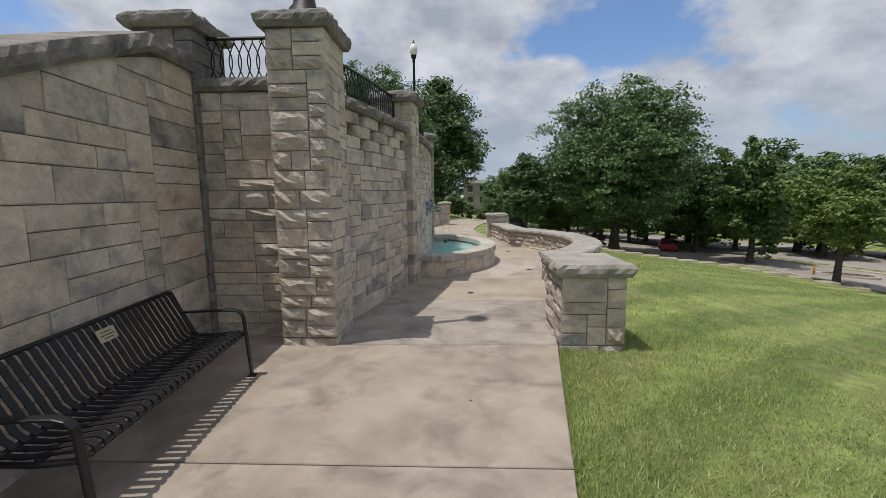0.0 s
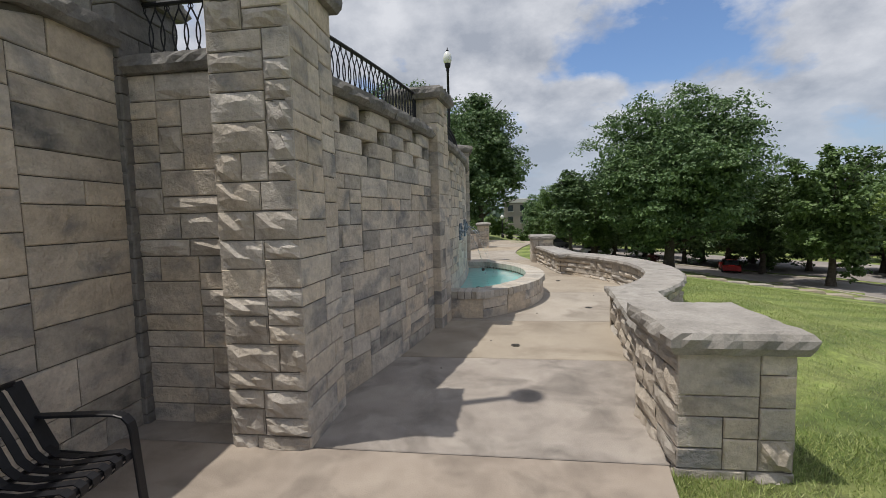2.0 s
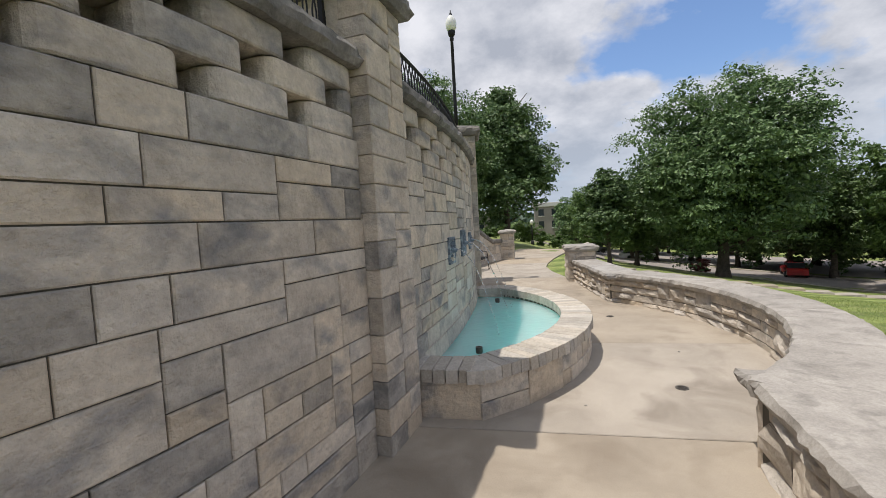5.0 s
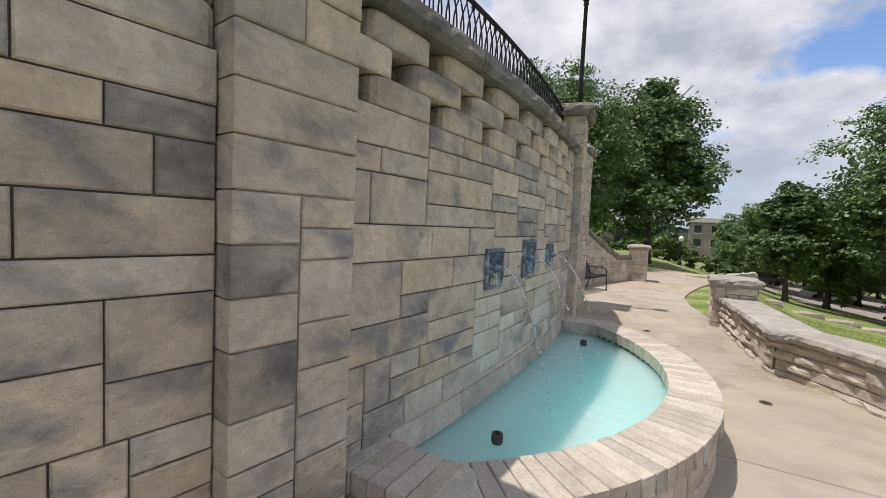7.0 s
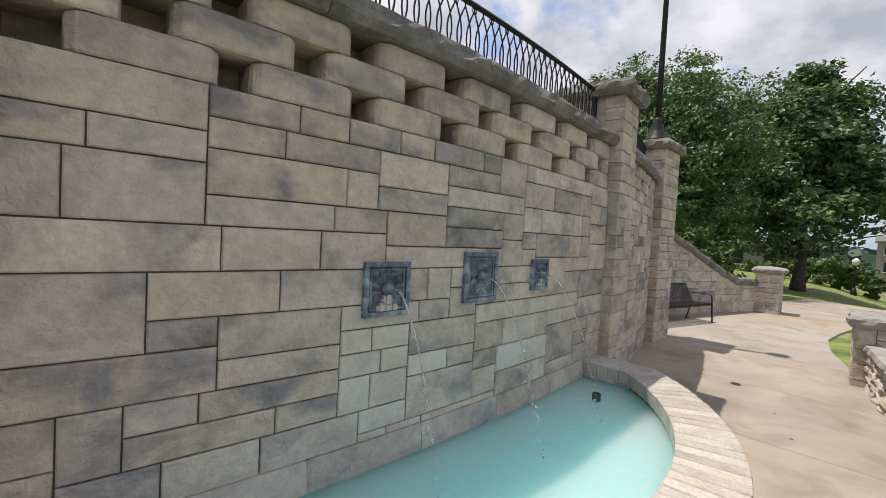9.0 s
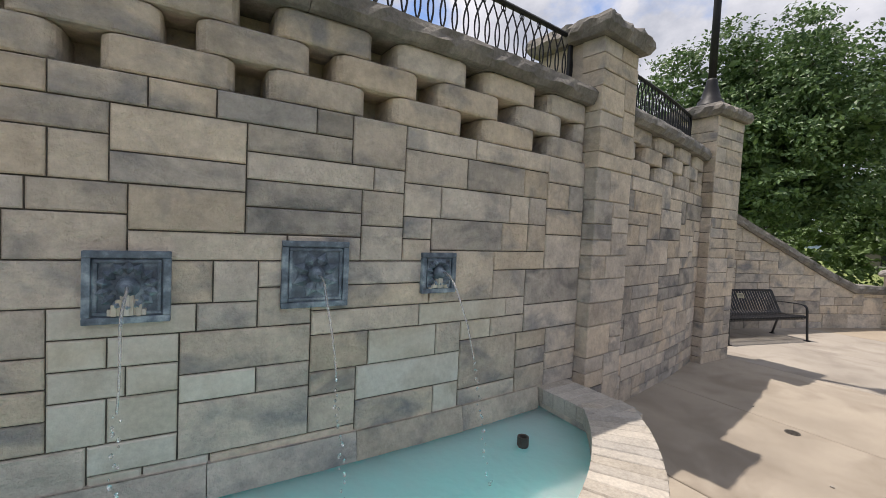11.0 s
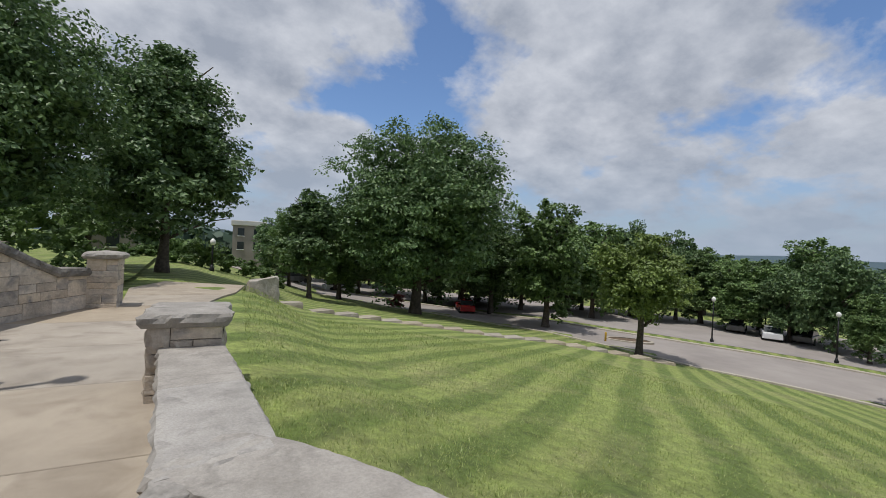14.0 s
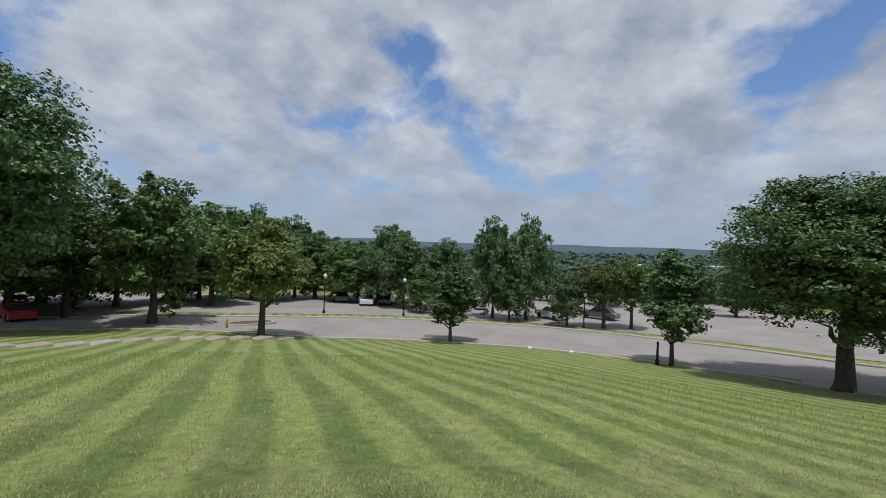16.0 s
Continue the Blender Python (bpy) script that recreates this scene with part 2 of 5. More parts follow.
def leaf_material(name, low, high):
    m = bpy.data.materials.new(name)
    m.use_nodes = True
    t = m.node_tree
    b = t.nodes["Principled BSDF"]
    geo = t.nodes.new("ShaderNodeNewGeometry")
    info = t.nodes.new("ShaderNodeObjectInfo")
    cr = t.nodes.new("ShaderNodeValToRGB")
    cr.color_ramp.elements[0].color, cr.color_ramp.elements[1].color = (*low, 1), (*high, 1)
    t.links.new(geo.outputs["Random Per Island"], cr.inputs[0])
    hsv = t.nodes.new("ShaderNodeHueSaturation")
    val = t.nodes.new("ShaderNodeMapRange")
    val.inputs["To Min"].default_value, val.inputs["To Max"].default_value = 0.8, 1.2
    t.links.new(info.outputs["Random"], val.inputs["Value"])
    t.links.new(val.outputs[0], hsv.inputs["Value"])
    t.links.new(cr.outputs[0], hsv.inputs["Color"])
    t.links.new(hsv.outputs[0], b.inputs["Base Color"])
    b.inputs["Roughness"].default_value = 0.5
    b.inputs["Specular IOR Level"].default_value = 0.45
    tr = t.nodes.new("ShaderNodeBsdfTranslucent")
    t.links.new(hsv.outputs[0], tr.inputs["Color"])
    mx = t.nodes.new("ShaderNodeMixShader")
    mx.inputs[0].default_value = 0.2
    t.links.new(b.outputs[0], mx.inputs[1])
    t.links.new(tr.outputs[0], mx.inputs[2])
    t.links.new(mx.outputs[0], t.nodes["Material Output"].inputs["Surface"])
    return m


M_LEAF = leaf_material("leaves_dark_green", (0.052, 0.105, 0.038), (0.175, 0.265, 0.105))
M_LEAF2 = leaf_material("leaves_mid_green", (0.062, 0.115, 0.032), (0.17, 0.26, 0.082))
M_LEAF3 = leaf_material("leaves_yellow_green", (0.078, 0.12, 0.03), (0.20, 0.265, 0.07))
# far trees: the haze over them is mixed into this darker, bluer leaf colour
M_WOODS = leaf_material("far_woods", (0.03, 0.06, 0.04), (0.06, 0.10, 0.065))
M_REDLEAF = leaf_material("leaves_dull_red", (0.10, 0.03, 0.03), (0.24, 0.08, 0.07))
M_BLADE = leaf_material("grass_blades", (0.20, 0.28, 0.075), (0.44, 0.47, 0.19))


def lawn_material():
    """Mown grass: broad mower stripes, dry patches and a fine blade texture."""
    m = bpy.data.materials.new("mown_lawn")
    m.use_nodes = True
    t = m.node_tree
    b = t.nodes["Principled BSDF"]
    co = t.nodes.new("ShaderNodeTexCoord")
    rot = t.nodes.new("ShaderNodeMapping")
    rot.inputs["Rotation"].default_value = (0, 0, radians(52))
    t.links.new(co.outputs["Object"], rot.inputs["Vector"])
    bend = node(t, "ShaderNodeTexNoise", Scale=0.12, Detail=2.0)
    t.links.new(co.outputs["Object"], bend.inputs["Vector"])
    sep = t.nodes.new("ShaderNodeSeparateXYZ")
    t.links.new(rot.outputs[0], sep.inputs[0])
    wob = t.nodes.new("ShaderNodeMath")
    wob.operation = "MULTIPLY_ADD"
    wob.inputs[1].default_value = 0.9
    t.links.new(bend.outputs["Fac"], wob.inputs[0])
    t.links.new(sep.outputs["X"], wob.inputs[2])
    sn = t.nodes.new("ShaderNodeMath")
    sn.operation = "MULTIPLY"
    sn.inputs[1].default_value = 2 * math.pi / 1.25
    t.links.new(wob.outputs[0], sn.inputs[0])
    si = t.nodes.new("ShaderNodeMath")
    si.operation = "SINE"
    t.links.new(sn.outputs[0], si.inputs[0])
    stripe = t.nodes.new("ShaderNodeMapRange")
    stripe.interpolation_type = "SMOOTHSTEP"
    stripe.inputs["From Min"].default_value, stripe.inputs["From Max"].default_value = -0.5, 0.5
    t.links.new(si.outputs[0], stripe.inputs["Value"])
    two = t.nodes.new("ShaderNodeMix")
    two.data_type = "RGBA"
    two.inputs["A"].default_value, two.inputs["B"].default_value = (0.118, 0.166, 0.035, 1), (0.222, 0.27, 0.072, 1)
    t.links.new(stripe.outputs[0], two.inputs["Factor"])
    dry = node(t, "ShaderNodeTexNoise", Scale=0.55, Detail=7.0, Roughness=0.7)
    t.links.new(co.outputs["Object"], dry.inputs["Vector"])
    dr = t.nodes.new("ShaderNodeValToRGB")
    dr.color_ramp.elements[0].position, dr.color_ramp.elements[1].position = 0.48, 0.72
    dr.color_ramp.elements[1].color = (0.75, 0.75, 0.75, 1)
    t.links.new(dry.outputs["Fac"], dr.inputs[0])
    mx = t.nodes.new("ShaderNodeMix")
    mx.data_type = "RGBA"
    mx.inputs["B"].default_value = (0.28, 0.27, 0.12, 1)
    t.links.new(dr.outputs[0], mx.inputs["Factor"])
    t.links.new(two.outputs["Result"], mx.inputs["A"])
    fine = node(t, "ShaderNodeTexNoise", Scale=6.0, Detail=13.0, Roughness=0.88)
    t.links.new(co.outputs["Object"], fine.inputs["Vector"])
    fr = t.nodes.new("ShaderNodeMapRange")
    fr.inputs["From Min"].default_value, fr.inputs["From Max"].default_value = 0.3, 0.7
    fr.inputs["To Min"].default_value, fr.inputs["To Max"].default_value = 0.35, 1.65
    t.links.new(fine.outputs["Fac"], fr.inputs["Value"])
    tuft = node(t, "ShaderNodeTexNoise", Scale=2.6, Detail=9.0, Roughness=0.8)
    t.links.new(co.outputs["Object"], tuft.inputs["Vector"])
    tr = t.nodes.new("ShaderNodeMapRange")
    tr.inputs["From Min"].default_value, tr.inputs["From Max"].default_value = 0.3, 0.7
    tr.inputs["To Min"].default_value, tr.inputs["To Max"].default_value = 0.62, 1.38
    t.links.new(tuft.outputs["Fac"], tr.inputs["Value"])
    both = t.nodes.new("ShaderNodeMath")
    both.operation = "MULTIPLY"
    t.links.new(fr.outputs[0], both.inputs[0])
    t.links.new(tr.outputs[0], both.inputs[1])
    hsv = t.nodes.new("ShaderNodeHueSaturation")
    t.links.new(both.outputs[0], hsv.inputs["Value"])
    t.links.new(mx.outputs["Result"], hsv.inputs["Color"])
    t.links.new(hsv.outputs[0], b.inputs["Base Color"])
    b.inputs["Roughness"].default_value = 0.9
    bp = t.nodes.new("ShaderNodeBump")
    bp.inputs["Strength"].default_value, bp.inputs["Distance"].default_value = 0.9, 0.03
    t.links.new(fine.outputs["Fac"], bp.inputs["Height"])
    t.links.new(bp.outputs[0], b.inputs["Normal"])
    return m


M_LAWN = lawn_material()


def water_material(name, colour, see=0.0):
    m = bpy.data.materials.new(name)
    m.use_nodes = True
    t = m.node_tree
    b = t.nodes["Principled BSDF"]
    b.inputs["Base Color"].default_value = (*colour, 1)
    b.inputs["Roughness"].default_value = 0.06
    b.inputs["IOR"].default_value = 1.33
    b.inputs["Transmission Weight"].default_value = see
    co = t.nodes.new("ShaderNodeTexCoord")
    n = node(t, "ShaderNodeTexNoise", Scale=9.0, Detail=3.0)
    t.links.new(co.outputs["Object"], n.inputs["Vector"])
    bp = t.nodes.new("ShaderNodeBump")
    bp.inputs["Strength"].default_value, bp.inputs["Distance"].default_value = 0.25, 0.02
    t.links.new(n.outputs["Fac"], bp.inputs["Height"])
    t.links.new(bp.outputs[0], b.inputs["Normal"])
    return m


M_WATER = water_material("turquoise_water", (0.38, 0.76, 0.74))
for key, value in (("Subsurface Weight", 1.0), ("Subsurface Scale", 1.6), ("Subsurface Radius", (0.6, 1.0, 1.0))):
    M_WATER.node_tree.nodes["Principled BSDF"].inputs[key].default_value = value
M_JET = water_material("clear_water", (0.95, 0.97, 0.98), 0.9)


# ---- building helpers ----
def part(name, bm, mat, parent=None, label="", smooth=False):
    """Links a bmesh, or a mesh, as one object."""
    if isinstance(bm, bmesh.types.BMesh):
        me = bpy.data.meshes.new(name)
        bm.to_mesh(me)
        bm.free()
        if smooth:
            for p in me.polygons:
                p.use_smooth = True
    else:
        me = bm
    if mat and not me.materials:
        me.materials.append(mat)
    ob = new(name, me)
    if parent:
        ob.parent = parent
    if label:
        ob["label"] = label
    return ob


def box_into(bm, x0, x1, y0, y1, z0, z1, bevel=0.0, m=None):
    r = bmesh.ops.create_cube(bm, size=1.0, matrix=Matrix.Translation(((x0 + x1) / 2, (y0 + y1) / 2, (z0 + z1) / 2)) @
                              Matrix.Diagonal((x1 - x0, y1 - y0, z1 - z0, 1)))
    vs = r["verts"]
    if bevel:
        es = {e for v in vs for e in v.link_edges}
        g = bmesh.ops.bevel(bm, geom=list(es), offset=bevel, segments=2, affect="EDGES", profile=0.6)
        vs = g["verts"]
    if m is not None:
        bmesh.ops.transform(bm, matrix=m, verts=list({v for v in vs}))
    return bm


def box(x0, x1, y0, y1, z0, z1, bevel=0.0):
    return box_into(bmesh.new(), x0, x1, y0, y1, z0, z1, bevel)


def lathe(profile, sides=20):
    """A turned body: (radius, height) from bottom to top."""
    bm = bmesh.new()
    rings = [[bm.verts.new((r * math.cos(2 * math.pi * k / sides), r * math.sin(2 * math.pi * k / sides), z)) for k in range(sides)] for r, z in profile]
    for a, b in zip(rings, rings[1:]):
        for k in range(sides):
            bm.faces.new((a[k], a[(k + 1) % sides], b[(k + 1) % sides], b[k]))
    bm.faces.new(list(reversed(rings[0])))
    bm.faces.new(rings[-1])
    return bm


def tube_into(bm, pts, radius, sides=6):
    """A round bar along points; radius is one number, or one for each point."""
    pts = [Vector(p) for p in pts]
    radii = radius if isinstance(radius, (list, tuple)) else [radius] * len(pts)
    rings = []
    for i, p in enumerate(pts):
        d = (pts[min(i + 1, len(pts) - 1)] - pts[max(i - 1, 0)]).normalized()
        up = Vector((0, 0, 1)) if abs(d.z) < 0.9 else Vector((0, 1, 0))
        a = d.cross(up).normalized()
        b = d.cross(a)
        rings.append([bm.verts.new(p + (a * math.cos(2 * math.pi * k / sides) + b * math.sin(2 * math.pi * k / sides)) * radii[i]) for k in range(sides)])
    for a, b in zip(rings, rings[1:]):
        for k in range(sides):
            bm.faces.new((a[k], b[k], b[(k + 1) % sides], a[(k + 1) % sides]))
    bm.faces.new(rings[0])
    bm.faces.new(list(reversed(rings[-1])))
    return bm


def tube(pts, radius, sides=6):
    return tube_into(bmesh.new(), pts, radius, sides)


def quads(name, verts, faces, mat, smooth=False):
    me = bpy.data.meshes.new(name)
    me.from_pydata(verts, [], faces)
    me.materials.append(mat)
    if smooth:
        for p in me.polygons:
            p.use_smooth = True
    me.update()
    return me


def lerp_table(table, x):
    """Straight lines between the (x, value) pairs of a table."""
    if x <= table[0][0]:
        return table[0][1]
    for (a, va), (b, vb) in zip(table, table[1:]):
        if x <= b:
            return va + (vb - va) * (x - a) / (b - a)
    return table[-1][1]


# stones: local x along the wall, y outwards, z up, centred on the stone's face
STONES = {}


def stone_mesh(w, h, depth, mat, rough, kind, lean=0.0):
    """A squared block; lean: by how much its head rises from the middle to either end."""
    key = (round(w, 3), round(h, 3), round(depth, 2), mat.name, rough > 0, kind, round(lean, 3))
    if key in STONES:
        return STONES[key]
    c = min(0.007, w / 6, h / 6)
    W, H = w / 2, h / 2
    verts = [(x, -depth, z) for x, z in ((-W, -H), (W, -H), (W, H), (-W, H))]
    verts += [(x, -c * 0.9, z) for x, z in ((-W, -H), (W, -H), (W, H), (-W, H))]
    faces = [(0, 1, 5, 4), (1, 2, 6, 5), (2, 3, 7, 6), (3, 0, 4, 7)]
    rnd = random.Random(hash(key[:3]) + kind * 7919)
    if not rough:
        verts += [(x, rnd.uniform(-0.001, 0.002), z) for x, z in ((-W + c, -H + c), (W - c, -H + c), (W - c, H - c), (-W + c, H - c))]
        faces += [(4, 5, 9, 8), (5, 6, 10, 9), (6, 7, 11, 10), (7, 4, 8, 11), (8, 9, 10, 11)]
    else:
        nx, nz = 4, 3
        base = len(verts)
        for j in range(nz + 1):
            for i in range(nx + 1):
                edge = i in (0, nx) or j in (0, nz)
                x, z = -W + c + (w - 2 * c) * i / nx, -H + c + (h - 2 * c) * j / nz
                out = rnd.uniform(-0.004, 0.006) if edge else rough * rnd.uniform(0.25, 1.1)
                if not edge:
                    x += rnd.uniform(-0.25, 0.25) * w / nx
                    z += rnd.uniform(-0.25, 0.25) * h / nz
                verts.append((x, out, z))
        g = lambda i, j: base + j * (nx + 1) + i
        for j in range(nz):
            for i in range(nx):
                faces.append((g(i, j), g(i + 1, j), g(i + 1, j + 1), g(i, j + 1)))
        faces += [(4, 5, g(nx, 0), g(0, 0)), (5, 6, g(nx, nz), g(nx, 0)), (6, 7, g(0, nz), g(nx, nz)), (7, 4, g(0, 0), g(0, nz))]
    if lean:
        verts = [(x, y, z + lean * (x / W) * (z / h + 0.5)) for x, y, z in verts]
    STONES[key] = quads("stone", verts, faces, mat)
    return STONES[key]


def straight(x, y, phi):
    """A line through (x, y) whose outward side looks along phi degrees; s runs to the left hand of one who looks outwards."""
    a = radians(phi)
    return lambda s: (x - math.sin(a) * s, y + math.cos(a) * s, phi)


def ashlar(parent, curve, length, z0, top, unit=0.0655, depth=0.1, proud=0.0, mat=None, rough_share=0.0, rough_mat=None, relief=0.03,
           seed=1, choose=None, joint=0.007, wide=(3, 11), high=(2, 2, 2, 3, 3, 3, 3, 4, 5), least=3):
    """Random ashlar on a curve: stones of mixed sizes, each an object of its own under parent."""
    rnd = random.Random(seed)
    nx = max(1, round(length / unit))
    ux = length / nx
    zmax = max(top(length * i / 20) for i in range(21)) if callable(top) else top
    nz = max(1, round((zmax - z0) / unit))
    uz = (zmax - z0) / nz
    full = [[False] * nx for _ in range(nz)]
    owner = [[0] * nx for _ in range(nz)]
    count = 0
    for j in range(nz):
        i = 0
        while i < nx:
            if full[j][i]:
                i += 1
                continue
            free = 0
            while i + free < nx and not full[j][i + free] and free < wide[1] + least:
                free += 1
            w = min(free, rnd.randint(*wide))
            if 0 < free - w < least:
                w = free if free <= wide[1] + 1 else max(least, free - least)
            if j and i + w < nx and owner[j - 1][i + w - 1] != owner[j - 1][i + w] and rnd.random() < 0.85:
                for w2 in (w + 2, w - 2, w + 1, w - 1):
                    if least <= w2 <= wide[1] + 1 and (free - w2 >= least or w2 == free):
                        w = w2
                        break
            h = rnd.choice(high)
            if i and rnd.random() < 0.45:
                up = j
                while up < nz and full[up][i - 1]:
                    up += 1
                if high[0] <= up - j <= high[-1] and (w > least or up - j <= high[0] + 1):
                    h = up - j
            if w <= 2 * least and h > high[0] + 2:
                h = high[0] + 1
            if w > 2.6 * least and h > high[0] + 1 and rnd.random() < 0.6:
                h = high[0]
            if 0 < nz - j - h < high[0] or h > nz - j:
                h = nz - j
            for jj in range(j, j + h):
                for ii in range(i, i + w):
                    full[jj][ii] = True
                    owner[jj][ii] = count
            count += 1
            s0, s1 = i * ux, (i + w) * ux
            sm = (s0 + s1) / 2
            za, zb, lean = z0 + j * uz, z0 + (j + h) * uz, 0.0
            if callable(top):
                ta, tb = max(top(s0), za + 0.004), max(top(s1), za + 0.004)
                if min(ta, tb) < zb:
                    zb, lean = (ta + tb) / 2, (ta - tb) / 2
            if zb - za > 0.02:
                x, y, phi = curve(sm)
                e0, e1 = curve(s0), curve(s1)
                chord = math.hypot(e1[0] - e0[0], e1[1] - e0[1])
                rough = relief if rnd.random() < (rough_share(sm) if callable(rough_share) else rough_share) else 0
                m = (rough_mat or M_ROUGH) if rough else (mat or M_STONE)
                if choose:
                    m = choose(sm, (za + zb) / 2, rnd) or m
                me = stone_mesh(chord - joint, zb - za - joint, depth, m, rough, rnd.randint(0, 3), lean)
                ob = part("stone", me, None, parent)
                a = radians(phi)
                out = proud + rnd.uniform(-0.002, 0.004)
                ob.matrix_local = pose(x + math.cos(a) * out, y + math.sin(a) * out, (za + zb) / 2, 0, 0, phi - 90)
            i += w


def prism(curve, length, front, back, z0, top, steps=24):
    """A solid wall along a curve, from offset front to offset back, up to top (a number or a function of s)."""
    verts, faces = [], []
    for k in range(steps + 1):
        s = length * k / steps
        x, y, phi = curve(s)
        a = radians(phi)
        zt = top(s) if callable(top) else top
        for off, z in ((front, z0), (front, zt), (back, zt), (back, z0)):
            verts.append((x + math.cos(a) * off, y + math.sin(a) * off, z))
    for k in range(steps):
        for q in range(4):
            p, r = k * 4 + q, k * 4 + (q + 1) % 4
            faces.append((p, p + 4, r + 4, r))
    faces += [(0, 1, 2, 3), tuple(steps * 4 + q for q in (3, 2, 1, 0))]
    return verts, faces


def slab_mesh(name, curve, s0, s1, front, back, zb, zt, mat, seed=0, rough=0.02, step=0.07, crown=0.0):
    """A coping stone along a curve with split, uneven edges. zb, zt: numbers or functions of s."""
    n = max(2, round((s1 - s0) / step))
    verts, faces = [], []
    zbf = zb if callable(zb) else (lambda s: zb)
    ztf = zt if callable(zt) else (lambda s: zt)
    for k in range(n + 1):
        s = s0 + (s1 - s0) * k / n
        x, y, phi = curve(s)
        a = radians(phi)
        b, t = zbf(s), ztf(s)
        ring = [(front - 0.03, b, 0.5), (front, b + (t - b) * 0.3, 1), (front - 0.004, b + (t - b) * 0.65, 1), (front - 0.022, t - 0.006, 0.5),
                (front - 0.06, t, 0.12), ((front + back) / 2, t + crown, 0.1), (back + 0.06, t, 0.12), (back + 0.022, t - 0.006, 0.5), (back, b + (t - b) * 0.5, 1), (back + 0.03, b, 0.5)]
        for q, (off, z, loose) in enumerate(ring):
            v = noise.noise(Vector((s * 7 + seed * 13.7, q * 1.9 + (0 if q < 5 else 40), z * 5))) * rough * loose
            v2 = noise.noise(Vector((s * 19 + seed * 5.1, q * 2.3, z * 9 + 7))) * rough * 0.6 * loose
            verts.append((x + math.cos(a) * (off + v + v2), y + math.sin(a) * (off + v + v2), z + v2 * 0.4))
    R = 10
    for k in range(n):
        for q in range(R):
            p, r = k * R + q, k * R + (q + 1) % R
            faces.append((p, r, r + R, p + R))
    faces += [tuple(range(R - 1, -1, -1)), tuple(n * R + q for q in range(R))]
    return quads(name, verts, faces, mat)


def block_cap(x0, x1, y0, y1, z0, z1, mat, seed=0, rough=0.02, hip=0.03, cut=0.0):
    """A capstone with split edges and a slightly hipped top."""
    bm = bmesh.new()
    n = 14
    levels = [(0.03, z0), (0.0, z0 + (z1 - z0) * 0.35), (0.0, z0 + (z1 - z0) * 0.7), (0.025, z1 - 0.008), (0.06 + cut, z1 + (hip * 0.3 if hip else 0))]
    rings = []
    for lv, (ins, z) in enumerate(levels):
        a0, a1, b0, b1 = x0 + ins, x1 - ins, y0 + ins, y1 - ins
        loop = [(a0 + (a1 - a0) * i / n, b0) for i in range(n)] + [(a1, b0 + (b1 - b0) * i / n) for i in range(n)]
        loop += [(a1 - (a1 - a0) * i / n, b1) for i in range(n)] + [(a0, b1 - (b1 - b0) * i / n) for i in range(n)]
        ring = []
        for x, y in loop:
            k = rough * (0.3 if lv in (0, 4) else 1.0)
            d = Vector((x - (x0 + x1) / 2, y - (y0 + y1) / 2)).normalized()
            v = (noise.noise(Vector((x * 9 + seed * 3.3, y * 9, z * 14))) + 0.7 * noise.noise(Vector((x * 24 + seed, y * 24, z * 30)))) * k
            ring.append(bm.verts.new((x + d.x * v, y + d.y * v, z + v * 0.3)))
        rings.append(ring)
    m = len(rings[0])
    for a, b in zip(rings, rings[1:]):
        for k in range(m):
            bm.faces.new((a[k], a[(k + 1) % m], b[(k + 1) % m], b[k]))
    bm.faces.new(list(reversed(rings[0])))
    top = bm.verts.new(((x0 + x1) / 2, (y0 + y1) / 2, z1 + hip))
    for k in range(m):
        bm.faces.new((rings[-1][k], rings[-1][(k + 1) % m], top))
    me = bpy.data.meshes.new("cap")
    bm.to_mesh(me)
    bm.free()
    me.materials.append(mat)
    return me


# ---- ground, road, path ----
OX, OY = 3.2, 6.3            # the crown of the slope
FALL = [(-180, 0.0), (-25, 0.0), (-5, 0.01), (0, 0.035), (9, 0.085), (19, 0.112), (34, 0.138), (40, 0.142), (52, 0.162), (58, 0.172), (76, 0.183), (104, 0.18),
        (119, 0.165), (135, 0.13), (165, 0.03), (180, 0.0)]
KERB_NEAR = [(-180, 60), (-20, 62), (0, 55), (10, 50), (27, 44), (40, 38.5), (48, 35), (58, 32.5), (76, 34), (104, 31), (121, 26.5), (135, 25), (160, 32), (180, 60)]
KERB_FAR = [(-180, 70), (-20, 72), (0, 63), (10, 58), (27, 52), (40, 47), (48, 44), (58, 43.5), (76, 46), (104, 42), (121, 35.5), (135, 34), (160, 42), (180, 70)]


def ground_z(x, y):
    """Height of the lawn and the land: level round the path, a hillside down to the road, then nearly level."""
    dx, dy = x - OX, y - OY
    d = math.hypot(dx, dy)
    b = math.degrees(math.atan2(dx, dy))
    near = lerp_table(KERB_NEAR, b)
    # the path's outer edge: nothing falls before it
    if y < 0:
        edge = 2.35 + 0.18 * max(y, -8)
    elif y > 12:
        edge = 2.4
    else:
        edge = 0.41 + math.sqrt(max(0.0, 4.25 ** 2 - (y - 6) ** 2)) if 3 < y < 9 else 2.9
    k = lerp_table(FALL, b)
    run = min(d, near)
    clear = min(1.0, max(0.0, (x - edge - 0.1) / 3.5)) if d < 18 else 1.0
    z = -k * max(0.0, run - 0.8) * (clear * clear * (3 - 2 * clear))
    z -= 0.03 * min(60.0, max(0.0, d - near))
    return z - 0.045


